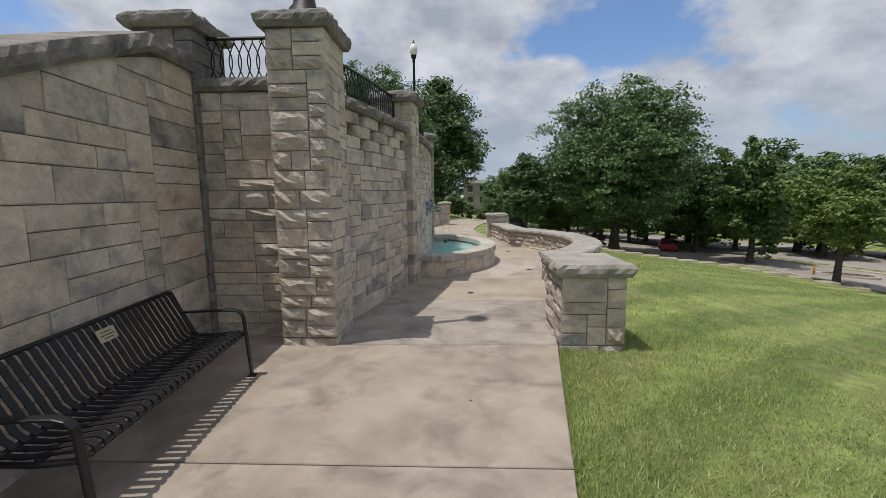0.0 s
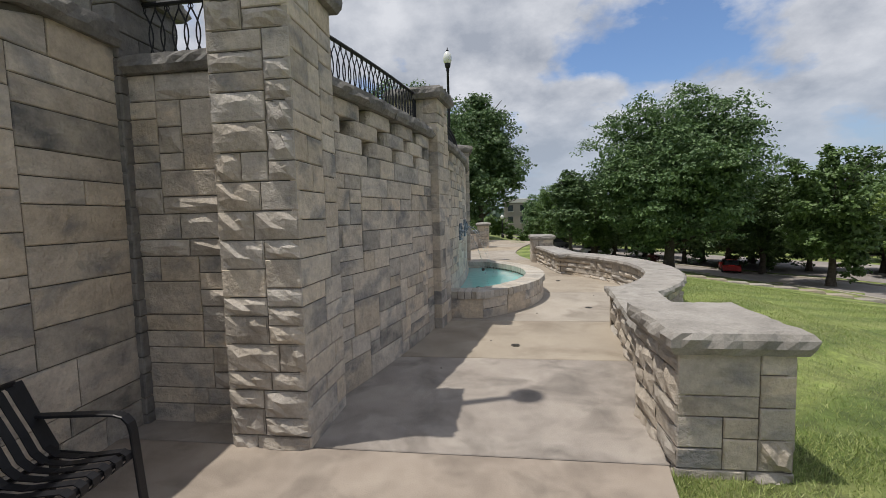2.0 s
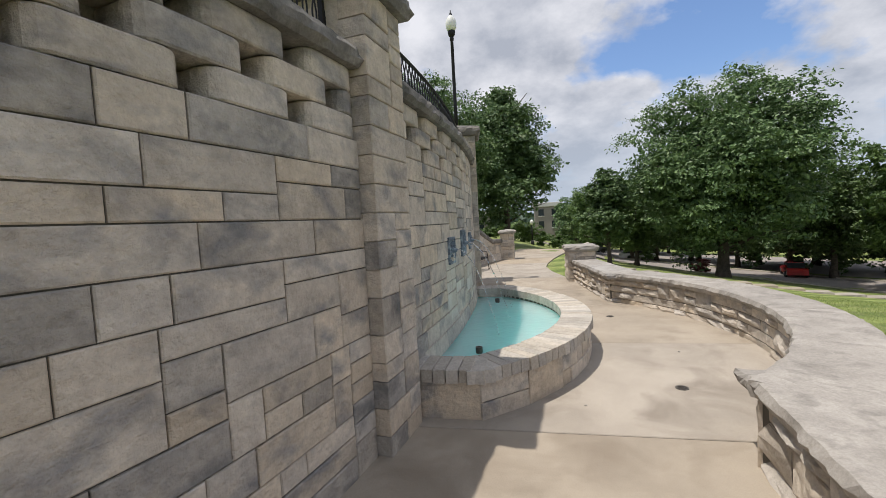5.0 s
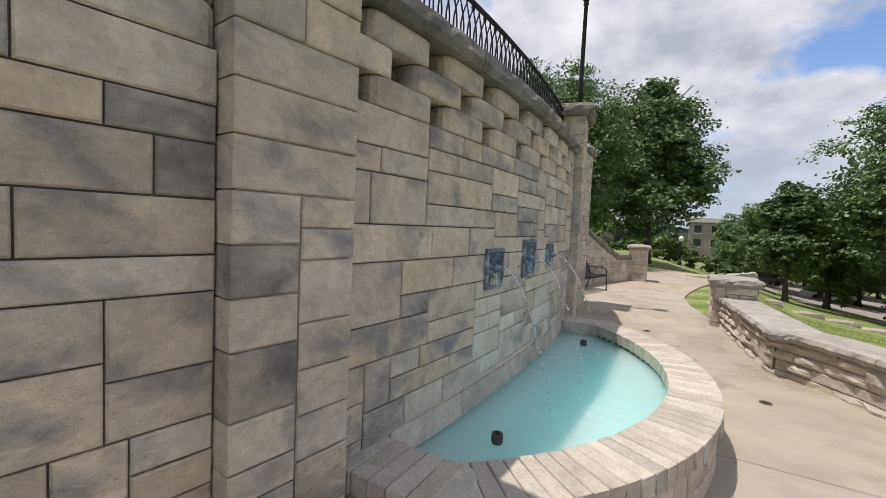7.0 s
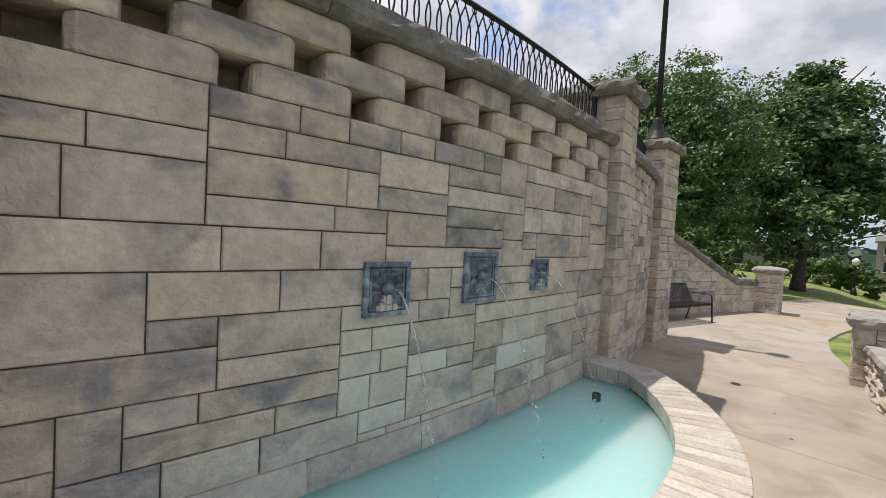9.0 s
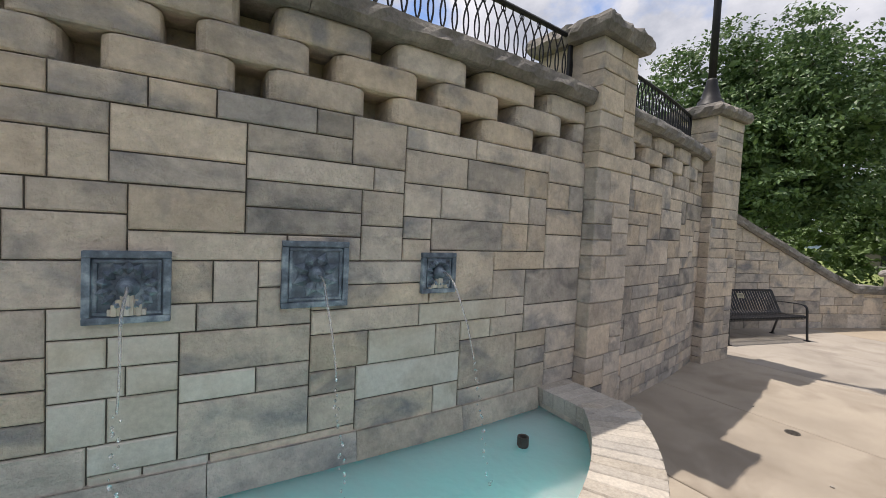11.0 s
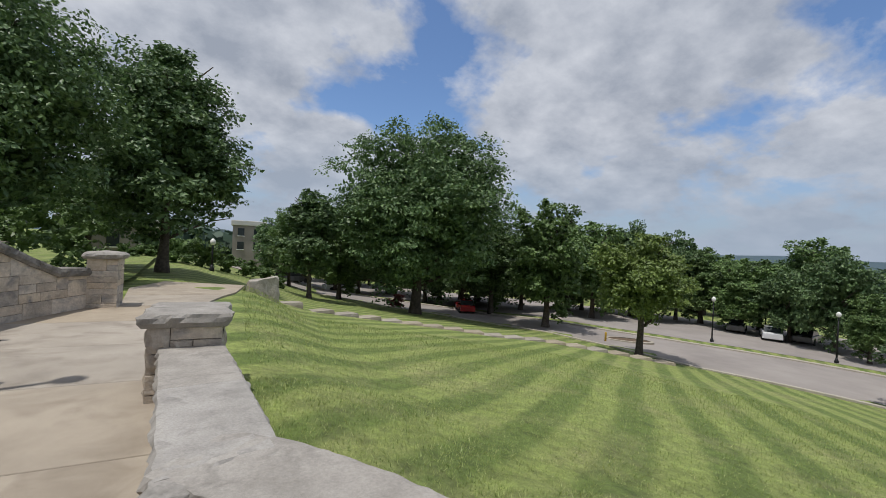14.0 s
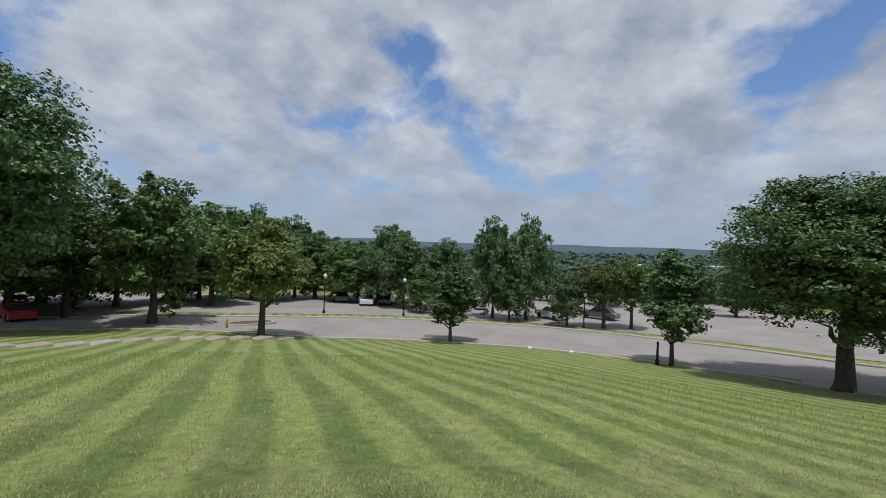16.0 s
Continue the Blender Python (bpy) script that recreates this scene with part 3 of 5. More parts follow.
def polar(name, b0, b1, r_in, r_out, nb, nr, mat, lift=0.0, power=1.0):
    """A sheet between two bearings, from r_in(b) to r_out(b), laid on the ground."""
    verts, faces = [], []
    for i in range(nb + 1):
        b = b0 + (b1 - b0) * i / nb
        ra, rb = r_in(b), r_out(b)
        for j in range(nr + 1):
            r = ra + (rb - ra) * (j / nr) ** power
            x, y = OX + r * math.sin(radians(b)), OY + r * math.cos(radians(b))
            verts.append((x, y, ground_z(x, y) + lift))
    for i in range(nb):
        for j in range(nr):
            a = i * (nr + 1) + j
            faces.append((a, a + nr + 1, a + nr + 2, a + 1))
    return quads(name, verts, faces, mat, True)


ground = part("ground", polar("ground", -180, 180, lambda b: 0.0, lambda b: 3500.0, 180, 150, M_LAWN, 0.0, 3.2), None)
tagged(ground, "mown green lawn with mower stripes and dry patches, falling to a road", "lawn", kind="structure")
road = part("road", polar("road", -15, 165, lambda b: lerp_table(KERB_NEAR, b) + 0.3, lambda b: lerp_table(KERB_FAR, b), 120, 8, M_ASPHALT, 0.03), None)
tagged(road, "pale worn asphalt road at the foot of the lawn", "road", kind="structure")
lot = part("pavement", polar("pavement", 5, 150, lambda b: lerp_table(KERB_FAR, b) + 3.0, lambda b: lerp_table(KERB_FAR, b) + (26 if b < 70 else 26 + min(26, (b - 70) * 1.3)), 90, 8, M_ASPHALT, 0.02), None)
tagged(lot, "pale asphalt parking lot beyond the road", "parking lot", kind="structure")


def kerb(table, off, b0, b1, label):
    n = 140
    verts, faces = [], []
    for i in range(n + 1):
        b = b0 + (b1 - b0) * i / n
        r = lerp_table(table, b) + off
        for rr, up in ((r - 0.02, -0.1), (r - 0.01, 0.13), (r + 0.02, 0.15), (r + 0.42, 0.15), (r + 0.45, 0.12), (r + 0.46, -0.1)):
            x, y = OX + rr * math.sin(radians(b)), OY + rr * math.cos(radians(b))
            verts.append((x, y, ground_z(x, y) + up))
    for i in range(n):
        for q in range(5):
            a = i * 6 + q
            faces.append((a, a + 6, a + 7, a + 1))
    tagged(part("kerb", quads("kerb", verts, faces, M_KERB), None), label, "kerb", kind="structure")


kerb(KERB_NEAR, -0.2, -15, 165, "pale concrete kerb along the lawn's lower edge")
kerb(KERB_FAR, 0.0, -15, 165, "pale concrete kerb along the road's far side")

# far hills
verts, faces = [], []
for i in range(121):
    b = -60 + 240 * i / 120
    r = 2600
    h = 6 + 22 * noise.noise(Vector((b * 0.035, 3.1, 0))) + 7 * noise.noise(Vector((b * 0.16, 9.0, 0)))
    h = max(h, 0) + 34
    for rr, z in ((r - 900, -60), (r, h), (r + 200, -60)):
        verts.append((rr * math.sin(radians(b)), rr * math.cos(radians(b)), z))
for i in range(120):
    for q in range(2):
        a = i * 3 + q
        faces.append((a, a + 3, a + 4, a + 1))
tagged(part("backdrop", quads("backdrop", verts, faces, M_HILL, True), None), "wooded hills on the horizon, tinted hazy blue-green", "hills", kind="structure")

# path: concrete slabs between joints
PATH_LEFT = [(-14, -2.5), (-6.2, 0.1), (-6, -0.15), (-0.3, -2.0), (0.4, -2.0), (0.42, -0.6), (0.7, -0.4), (6, 0.3), (11.3, -0.4), (11.58, -0.6), (11.6, -1.8), (12.2, -1.75), (18, 0.2), (18.6, 0.75), (21.8, 0.3), (24, 0.9), (27, 2.0), (31, 3.2), (36, 4.4)]
PATH_RIGHT = [(-14, -0.2), (0, 2.36), (0.2, 2.5), (3.3, 2.95), (3.4, 3.1), (4.2, 3.75), (5, 4.05), (6, 4.2), (7, 4.05), (7.8, 3.75), (8.6, 3.1), (8.7, 2.95), (11.8, 2.5), (12.2, 2.38),
              (13.5, 2.1), (14.8, 1.98), (16, 2.1), (17.5, 2.35), (19.5, 2.8), (21, 3.2), (24, 3.5), (27, 4.1), (31, 5.0), (36, 6.0)]
JOINTS = [-14, -10, -8, -6, -4, -2.0, 0.02, 1.95, 3.62, 5.95, 8.33, 10.1, 12.05, 14, 16, 18, 20, 22, 24, 26.5, 29, 32, 35]
path = new("pavement_path")
tagged(path, "tan concrete footpath of broad slabs, stained, with narrow joints", "path", kind="structure")


def path_z(x, y):
    """Level beside the walls, then down with the land."""
    k = min(1.0, max(0.0, (y - 18) / 3))
    return (ground_z(x, y) + 0.045) * k


def slab_piece(y0, y1, seed):
    bm = bmesh.new()
    g = 0.006
    ys = [y0 + g + (y1 - y0 - 2 * g) * i / 16 for i in range(17)]
    skew = {0: 0.012 * math.sin(seed * 2.3), 16: 0.012 * math.sin(seed * 2.3 + 2.3)}
    loop = [(lerp_table(PATH_RIGHT, y) - 0.01, y + skew.get(i, 0.0)) for i, y in enumerate(ys)] + [(lerp_table(PATH_LEFT, y), y) for y in reversed(ys)]
    lo = [bm.verts.new((x, y, path_z(x, y) - 0.12)) for x, y in loop]
    mid = [bm.verts.new((x, y, path_z(x, y) - 0.006)) for x, y in loop]
    cx, cy = sum(p[0] for p in loop) / len(loop), (y0 + y1) / 2
    hi = [bm.verts.new((x + (0.006 if x < cx else -0.006), y + (0.006 if y < cy else -0.006), path_z(x, y))) for x, y in loop]
    n = len(loop)
    for a, b in ((lo, mid), (mid, hi)):
        for k in range(n):
            bm.faces.new((a[k], a[(k + 1) % n], b[(k + 1) % n], b[k]))
    bm.faces.new(hi)
    return bm


for k, (a, b) in enumerate(zip(JOINTS, JOINTS[1:])):
    ys = [a + (b - a) * i / 6 for i in range(7)]
    bed = [(x, y, path_z(x, y) - 0.03) for off, table in ((0.02, PATH_LEFT), (-0.03, PATH_RIGHT)) for y in ys for x in (lerp_table(table, y) + off,)]
    part("bed", quads("bed", bed, [(i, i + 7, i + 8, i + 1) for i in range(6)], M_GAP), None, path)
    part("slab", slab_piece(a, b, k), M_CONCRETE_GREY if b < 2.5 else M_CONCRETE, path)

# ---- retaining wall on a gentle arc ----
ARC_R, ARC_Y, ARC_X = 19.5, 6.0, 0.6 - 19.5


def arc_from(y0):
    t0 = math.asin((y0 - ARC_Y) / ARC_R)

    def curve(s):
        t = t0 + s / ARC_R
        return ARC_X + ARC_R * math.cos(t), ARC_Y + ARC_R * math.sin(t), math.degrees(t)
    return curve


def arc_len(y0, y1):
    return ARC_R * (math.asin((y1 - ARC_Y) / ARC_R) - math.asin((y0 - ARC_Y) / ARC_R))


COPE_Z0, COPE_Z1, HOLE_Z = 2.66, 2.80, 2.195


def iron_bar_mesh(half, height):
    """One bowed railing bar: out to one side and back."""
    pts = [(half * math.sin(math.pi * min(1, k / 9)), 0, height * k / 10) for k in range(11)]
    bm = bmesh.new()
    tube_into(bm, pts, 0.0075, 4)
    me = bpy.data.meshes.new("bar")
    bm.to_mesh(me)
    bm.free()
    me.materials.append(M_IRON)
    return me


RAIL_H = 0.47
BAR_A, BAR_B = iron_bar_mesh(0.07, RAIL_H - 0.02), iron_bar_mesh(-0.07, RAIL_H - 0.02)
ring_bm = bmesh.new()
tube_into(ring_bm, [(0.022 * math.cos(2 * math.pi * k / 10), 0, 0.022 * math.sin(2 * math.pi * k / 10)) for k in range(11)], 0.005, 4)
RING = bpy.data.meshes.new("ring")
ring_bm.to_mesh(RING)
ring_bm.free()
RING.materials.append(M_IRON)


def railing(curve, length, off, z, label):
    rail = new("railing")
    tagged(rail, label, "railing", group="railings on the wall")

    def at(s, up):
        x, y, phi = curve(s)
        a = radians(phi)
        return Vector((x + math.cos(a) * off, y + math.sin(a) * off, z + up))
    n = max(2, round(length / 0.2))
    for up, r, nm in ((0.035, 0.011, "bottom_rail"), (RAIL_H, 0.02, "top_rail")):
        part(nm, tube([at(length * k / n, up) for k in range(n + 1)], r, 6), M_IRON, rail)
    m = max(1, round(length / 0.098))
    for k in range(m):
        s = length * (k + 0.5) / m
        p = at(s, 0.0)
        phi = curve(s)[2]
        for me in (BAR_A, BAR_B):
            part("bar", me, None, rail).matrix_local = pose(p.x, p.y, p.z + 0.02, 0, 0, phi - 90)
        if k % 2 == 0:
            part("ring", RING, None, rail).matrix_local = pose(p.x, p.y, p.z + RAIL_H - 0.04, 0, 0, phi - 90)
    for s in (0.02, length - 0.02):
        p = at(s, 0)
        part("post", box(p.x - 0.016, p.x + 0.016, p.y - 0.016, p.y + 0.016, p.z - 0.02, p.z + RAIL_H + 0.01), M_IRON, rail)
    return rail


def bull_stone(length, h, depth):
    """A long block with rounded ends, as in the pierced courses."""
    key = ("bull", round(length, 2))
    if key in STONES:
        return STONES[key]
    bm = bmesh.new()
    L, r = length / 2, 0.075
    outline = [(-L, -depth), (L, -depth)]
    outline += [(L - r + r * math.cos(a), -r + r * math.sin(a)) for a in (0, 0.5, 1.05, math.pi / 2)]
    outline += [(-L + r + r * math.cos(a), -r + r * math.sin(a)) for a in (math.pi / 2, 2.1, 2.65, math.pi)]
    levels = [(-h / 2, 0.008), (-h / 2 + 0.01, 0.0), (h / 2 - 0.01, 0.0), (h / 2, 0.008)]
    rings = [[bm.verts.new((x * (1 - ins / L * 0.6), y - (ins if y > -0.1 else 0), z)) for x, y in outline] for z, ins in levels]
    n = len(outline)
    for a, b in zip(rings, rings[1:]):
        for k in range(n):
            bm.faces.new((a[k], a[(k + 1) % n], b[(k + 1) % n], b[k]))
    bm.faces.new(list(reversed(rings[0])))
    bm.faces.new(rings[-1])
    me = bpy.data.meshes.new("block")
    bm.to_mesh(me)
    bm.free()
    me.materials.append(M_STONE)
    STONES[key] = me
    return me


def bay(name, y0, y1, seed, label, choose=None, z0=-0.05):
    """One bay of the wall: ashlar below, three pierced courses of round-ended blocks, a coping and a railing."""
    curve, length = arc_from(y0), arc_len(y0, y1)
    v, f = prism(curve, length, -0.014, -0.5, z0, HOLE_Z)
    wall = part(name, quads(name, v, f, M_JOINT), None)
    tagged(wall, label, "wall", kind="structure")
    v, f = prism(curve, length, -0.26, -0.5, HOLE_Z - 0.002, COPE_Z0)
    part("backing", quads("backing", v, f, M_STONE), None, wall)
    ashlar(wall, curve, length, z0, HOLE_Z, seed=seed, choose=choose)
    rh = (COPE_Z0 - HOLE_Z) / 3
    pitch = length / max(2, round(length / 0.65))
    for row in range(3):
        n = round(length / pitch)
        for k in range(-1, n + 1):
            mid = pitch * (k + (0.15 if row == 1 else 0.65))
            jig = 0.03 * math.sin(seed + k * 5.3 + row * 2.1)
            a, b = mid - pitch * (0.39 + jig), mid + pitch * (0.39 - jig)
            a, b = max(a, 0.0), min(b, length)
            if b - a < 0.12:
                continue
            x, y, phi = curve((a + b) / 2)
            ob = part("block", bull_stone(b - a, rh - 0.006, 0.25), None, wall)
            ob.matrix_local = pose(x, y, HOLE_Z + rh * (row + 0.5), 0, 0, phi - 90)
    n = max(1, round(length / 1.25))
    for k in range(n):
        part("coping_stone", slab_mesh("coping_stone", curve, length * k / n + 0.002, length * (k + 1) / n - 0.002, 0.075, -0.52, COPE_Z0, COPE_Z1, M_COPING,
                                       seed + k, 0.03), None, wall)
    railing(curve, length, -0.2, COPE_Z1, "black wrought-iron railing of interlaced bowed bars on the wall's coping")
    return wall


def lime(sm, z, rnd):
    """Lime-crusted stones under the spouts at the ends."""
    y = 3.72 + sm
    for yc in (5.3, 6.84):
        if abs(y - yc - 0.06) < 0.3 and 0.3 < z < 1.15 and rnd.random() < 0.85:
            return M_LIME
    if 5.6 < y < 6.3 and 1.6 < z < 2.2 and rnd.random() < 0.7:
        return M_SLATE
    return M_SLATE if rnd.random() < 0.08 else None


def worn(sm, z, rnd):
    return M_SLATE if rnd.random() < 0.3 else None


PLAQUE_Y = (5.29, 6.08, 6.84)
bay("wall_near_bay", 0.7, 3.17, 11, "weathered tan sandstone retaining wall with pierced courses below its coping", worn)
bay("wall_fountain_bay", 3.72, 8.28, 23, "tan sandstone fountain wall with lime-whitened stones under its spouts", lime)
bay("wall_far_bay", 8.83, 11.3, 37, "weathered tan sandstone retaining wall with dark damp stains", worn)


def wall_pier(y0, y1, seed):
    curve, length = arc_from(y0), arc_len(y0, y1)
    inner = lambda s: curve(0.02 + s)
    v, f = prism(inner, length - 0.04, 0.095, -0.55, -0.05, 3.2, 4)
    pier = part("stone_pier", quads("stone_pier", v, f, M_STONE), None)
    tagged(pier, "tan ashlar pier of the retaining wall with a grey capstone", "pier", group="piers of the wall")
    # shade of the near return face is put in as darker edge stones
    ashlar(pier, curve, length, -0.05, 3.2, seed=seed, proud=0.11, depth=0.2, wide=(3, 8), choose=lambda s, z, r: M_SLATE if s < 0.15 and r.random() < 0.4 else None)
    x, y, phi = curve(length / 2)
    cap = part("cap", block_cap(-length / 2 - 0.09, length / 2 + 0.09, -0.62, 0.20, 3.2, 3.36, M_COPING, seed, 0.03, 0.1, 0.08), None, pier)
    cap.matrix_local = pose(x, y, 0, 0, 0, phi - 90)


wall_pier(3.17, 3.72, 51)
wall_pier(8.28, 8.83, 57)


def lamp(x, y, z):
    la = new("street_lamp")
    la.location = (x, y, z)
    tagged(la, "tall black cast-iron lamp post with a frosted globe on a pillar", "street lamp", group="lamps on the pillars")
    part("base", lathe([(0.2, 0), (0.2, 0.05), (0.17, 0.07), (0.16, 0.12), (0.12, 0.16), (0.10, 0.26), (0.075, 0.34), (0.07, 0.40), (0.055, 0.43)], 20), M_IRON, la, smooth=True)
    part("pole", lathe([(0.05, 0.43), (0.047, 1.4), (0.04, 2.95), (0.055, 2.97), (0.055, 3.02), (0.04, 3.05)], 16), M_IRON, la, smooth=True)
    part("collar", lathe([(0.05, 3.05), (0.085, 3.10), (0.10, 3.16), (0.10, 3.2)], 16), M_IRON, la, smooth=True)
    part("globe", lathe([(0.095, 3.2), (0.14, 3.3), (0.145, 3.4), (0.12, 3.5), (0.06, 3.58), (0.04, 3.6)], 18), M_GLOBE, la, "frosted white globe", smooth=True)
    part("finial", lathe([(0.042, 3.6), (0.05, 3.62), (0.02, 3.66), (0.012, 3.72), (0.002, 3.74)], 10), M_IRON, la, smooth=True)


def pillar(x0, x1, y0, y1, ztop, seed, label, rough_side, with_lamp=False, cap_h=0.15, over=0.08, cap_mat=None, name="stone_pillar", z0=-0.05, mat=None, group="pillars of the wall", hip=0.05):
    p = part(name, box(x0 + 0.014, x1 - 0.014, y0 + 0.014, y1 - 0.014, z0, ztop), M_JOINT)
    tagged(p, label, "pillar", group=group)
    sides = ((straight(x1, y0, 0), y1 - y0, "e"), (straight(x0, y0, -90), x1 - x0, "s"), (straight(x1, y1, 90), x1 - x0, "n"), (straight(x0, y1, 180), y1 - y0, "w"))
    for k, (cv, ln, side) in enumerate(sides):
        share = 0.85 if side in rough_side else (0.3 if name == "low_pier" else 0.0)
        ashlar(p, cv, ln, z0, ztop, seed=seed + k, rough_share=share, relief=0.035, wide=((3, 6) if share else (4, 9)), mat=mat, depth=0.05, high=(2, 2, 3, 3))
    part("cap", block_cap(x0 - over, x1 + over, y0 - over, y1 + over, ztop, ztop + cap_h, cap_mat or M_COPING, seed, 0.034, hip), None, p)
    if with_lamp:
        lamp((x0 + x1) / 2, (y0 + y1) / 2, ztop + cap_h + 0.03)
    return p


pillar(-0.59, 0.0, 0.0, 0.7, 3.24, 71, "tall sandstone pillar with split-faced front stones and a grey cap", "s", True)
pillar(-0.59, 0.0, 11.3, 12.0, 3.24, 81, "tall sandstone pillar at the wall's end with a grey cap", "n", True)
pillar(-2.1, -1.47, 0.23, 0.85, 3.36, 91, "dark sandstone pillar where the side wall begins", "", mat=M_DARKSTONE)
pillar(-2.15, -1.52, 11.15, 11.77, 3.24, 95, "dark sandstone pillar behind the bench", "", mat=M_DARKSTONE)


def recess(name, y, phi, seed):
    cv = straight(-1.52, y, phi) if phi < 0 else straight(-0.59, y, phi)
    v, f = prism(cv, 0.93, -0.014, -0.45, -0.05, 2.72, 2)
    w = part(name, quads(name, v, f, M_JOINT), None)
    tagged(w, "sandstone wall of mixed smooth and split-faced blocks beside the pillar", "wall", kind="structure")
    ashlar(w, cv, 0.93, -0.05, 2.72, seed=seed, rough_share=lambda s: 0.75 if (s > 0.5) == (phi < 0) else 0.05)
    part("coping_stone", slab_mesh("coping_stone", cv, 0.0, 0.93, 0.07, -0.5, 2.72, 2.86, M_COPING, seed, 0.03), None, w)
    railing(cv, 0.93, -0.2, 2.86, "black wrought-iron railing of interlaced bowed bars beside the pillar")


recess("wall_recess_near", 0.3, -90, 101)
recess("wall_recess_far", 11.7, 90, 105)

# wings: curved side walls that step down away from the pillars
WING_X = lambda u: -1.66 + 0.28 * u + 0.0105 * u * u
NEAR_X = lambda u: -1.5 + 0.06 * u + 0.03 * u * u
NEAR_TOP = [(-0.4, 2.92), (0.45, 2.91), (1.32, 2.56), (1.9, 2.31), (2.65, 1.98), (4.0, 1.42), (5.8, 0.70)]
WING_TOP = [(-0.3, 2.98), (0.45, 2.93), (1.84, 2.31), (3.45, 1.59), (4.45, 1.12), (5.05, 0.875), (5.8, 0.85)]


def wing(name, far, seed):
    def curve(s):
        u = (s - 0.25) if far else (5.8 - s)
        slope = 0.28 + 0.021 * u if far else 0.06 + 0.06 * u
        a = math.degrees(math.atan(slope))
        return (WING_X(u) if far else NEAR_X(u), (12 + u) if far else -u, -a if far else a)

    def top(s):
        u = (s - 0.25) if far else (5.8 - s)
        return lerp_table(WING_TOP, u) - 0.15 if far else lerp_table(NEAR_TOP, u)
    length = 6.05
    v, f = prism(curve, length, -0.014, -0.42, -0.05, top, 30)
    w = part(name, quads(name, v, f, M_JOINT), None)
    tagged(w, "curved sandstone side wall whose grey coping slopes down from the pillar", "wall", kind="structure")
    ashlar(w, curve, length, -0.05, top, seed=seed, unit=0.085, wide=(4, 10), high=(2, 2, 3, 3, 4), choose=lambda s, z, r: M_SLATE if r.random() < 0.06 else None)
    for k in range(5):
        part("coping_stone", slab_mesh("coping_stone", curve, length * k / 5, length * (k + 1) / 5 - 0.003, 0.07, -0.5, lambda s: top(s) - 0.01, lambda s: top(s) + 0.16,
                                       M_COPING, seed + k, 0.03), None, w)


wing("wall_wing_near", False, 111)
wing("wall_wing_far", True, 117)
pillar(0.28, 0.83, 17.75, 18.3, 1.06, 121, "short sandstone pillar at the end of the sloping side wall", "", cap_mat=M_LOWCAP, name="end_pillar", group="end pillars", cap_h=0.13)
pillar(0.28, 0.83, -6.3, -5.75, 1.06, 125, "short sandstone pillar at the end of the sloping side wall", "", cap_mat=M_LOWCAP, name="end_pillar", group="end pillars", cap_h=0.13)


# terrace behind the walls
def terrace_edge(y):
    if y < 0:
        return NEAR_X(min(-y, 5.8)) - 0.2
    if y > 12:
        return WING_X(min(y - 12, 5.8)) - 0.2 if y < 17.8 else 0.5 - 0.35 * (y - 17.8) * 0.3
    if y < 0.8 or y > 11.2:
        return -1.75
    return ARC_X + ARC_R * math.cos(math.asin((y - 6) / ARC_R)) - 0.45


def terrace_z(x, y):
    u = -y if y < 0 else (y - 12 if y > 12 else -0.3)
    if u <= 5.8:
        h = lerp_table(WING_TOP, u) - 0.32 if u > -0.2 else 2.55
    else:
        h = max(-0.08, (0.36 - 0.05 * (u - 5.8)))
    back = terrace_edge(y) - x
    return h + min(1.2, max(0, back) * 0.035)


verts, faces = [], []
TY = [-30, -22, -15, -10, -7, -6] + [-5.5 + 0.5 * k for k in range(12)] + [0.79, 0.81, 2, 4, 6, 8, 10, 11.19, 11.21] + [12 + 0.5 * k for k in range(13)] + [18.5, 20, 22, 25, 29, 34, 40, 50]
for y in TY:
    for j in range(13):
        x = terrace_edge(y) - (j / 12) ** 2 * 70
        verts.append((x, y, terrace_z(x, y)))
for i in range(len(TY) - 1):
    for j in range(12):
        a = i * 13 + j
        faces.append((a, a + 1, a + 14, a + 13))
tagged(part("ground_terrace", quads("ground_terrace", verts, faces, M_LAWN, True), None), "raised grass terrace behind the retaining wall", "lawn", kind="structure")

# ---- low seat wall ----
low = new("wall_low")
tagged(low, "low rough sandstone seat wall with broad grey limestone caps", "wall", kind="structure")
LOW_Z0, LOW_Z1 = 0.43, 0.54


def low_line(far):
    """The slanted stretch between a low pier and the curve. s runs along +y."""
    a = math.degrees(math.atan(0.13))

    def curve(s):
        y = 0.7 + s if not far else 8.62 + s
        yy = y if not far else 12 - y
        return 2.68 + 0.13 * yy, y, (-a if not far else a)
    return curve


LOW_C = (0.41, 6.0)


def low_arc(s):
    t = -radians(48.2) + s / 3.85
    return LOW_C[0] + 3.85 * math.cos(t), LOW_C[1] + 3.85 * math.sin(t), math.degrees(t)


ARC_LOW_LEN = 3.85 * radians(96.4)


def flip(curve, length):
    """The same line seen from its other side."""
    def back(s):
        x, y, phi = curve(length - s)
        return x, y, phi + 180
    return back


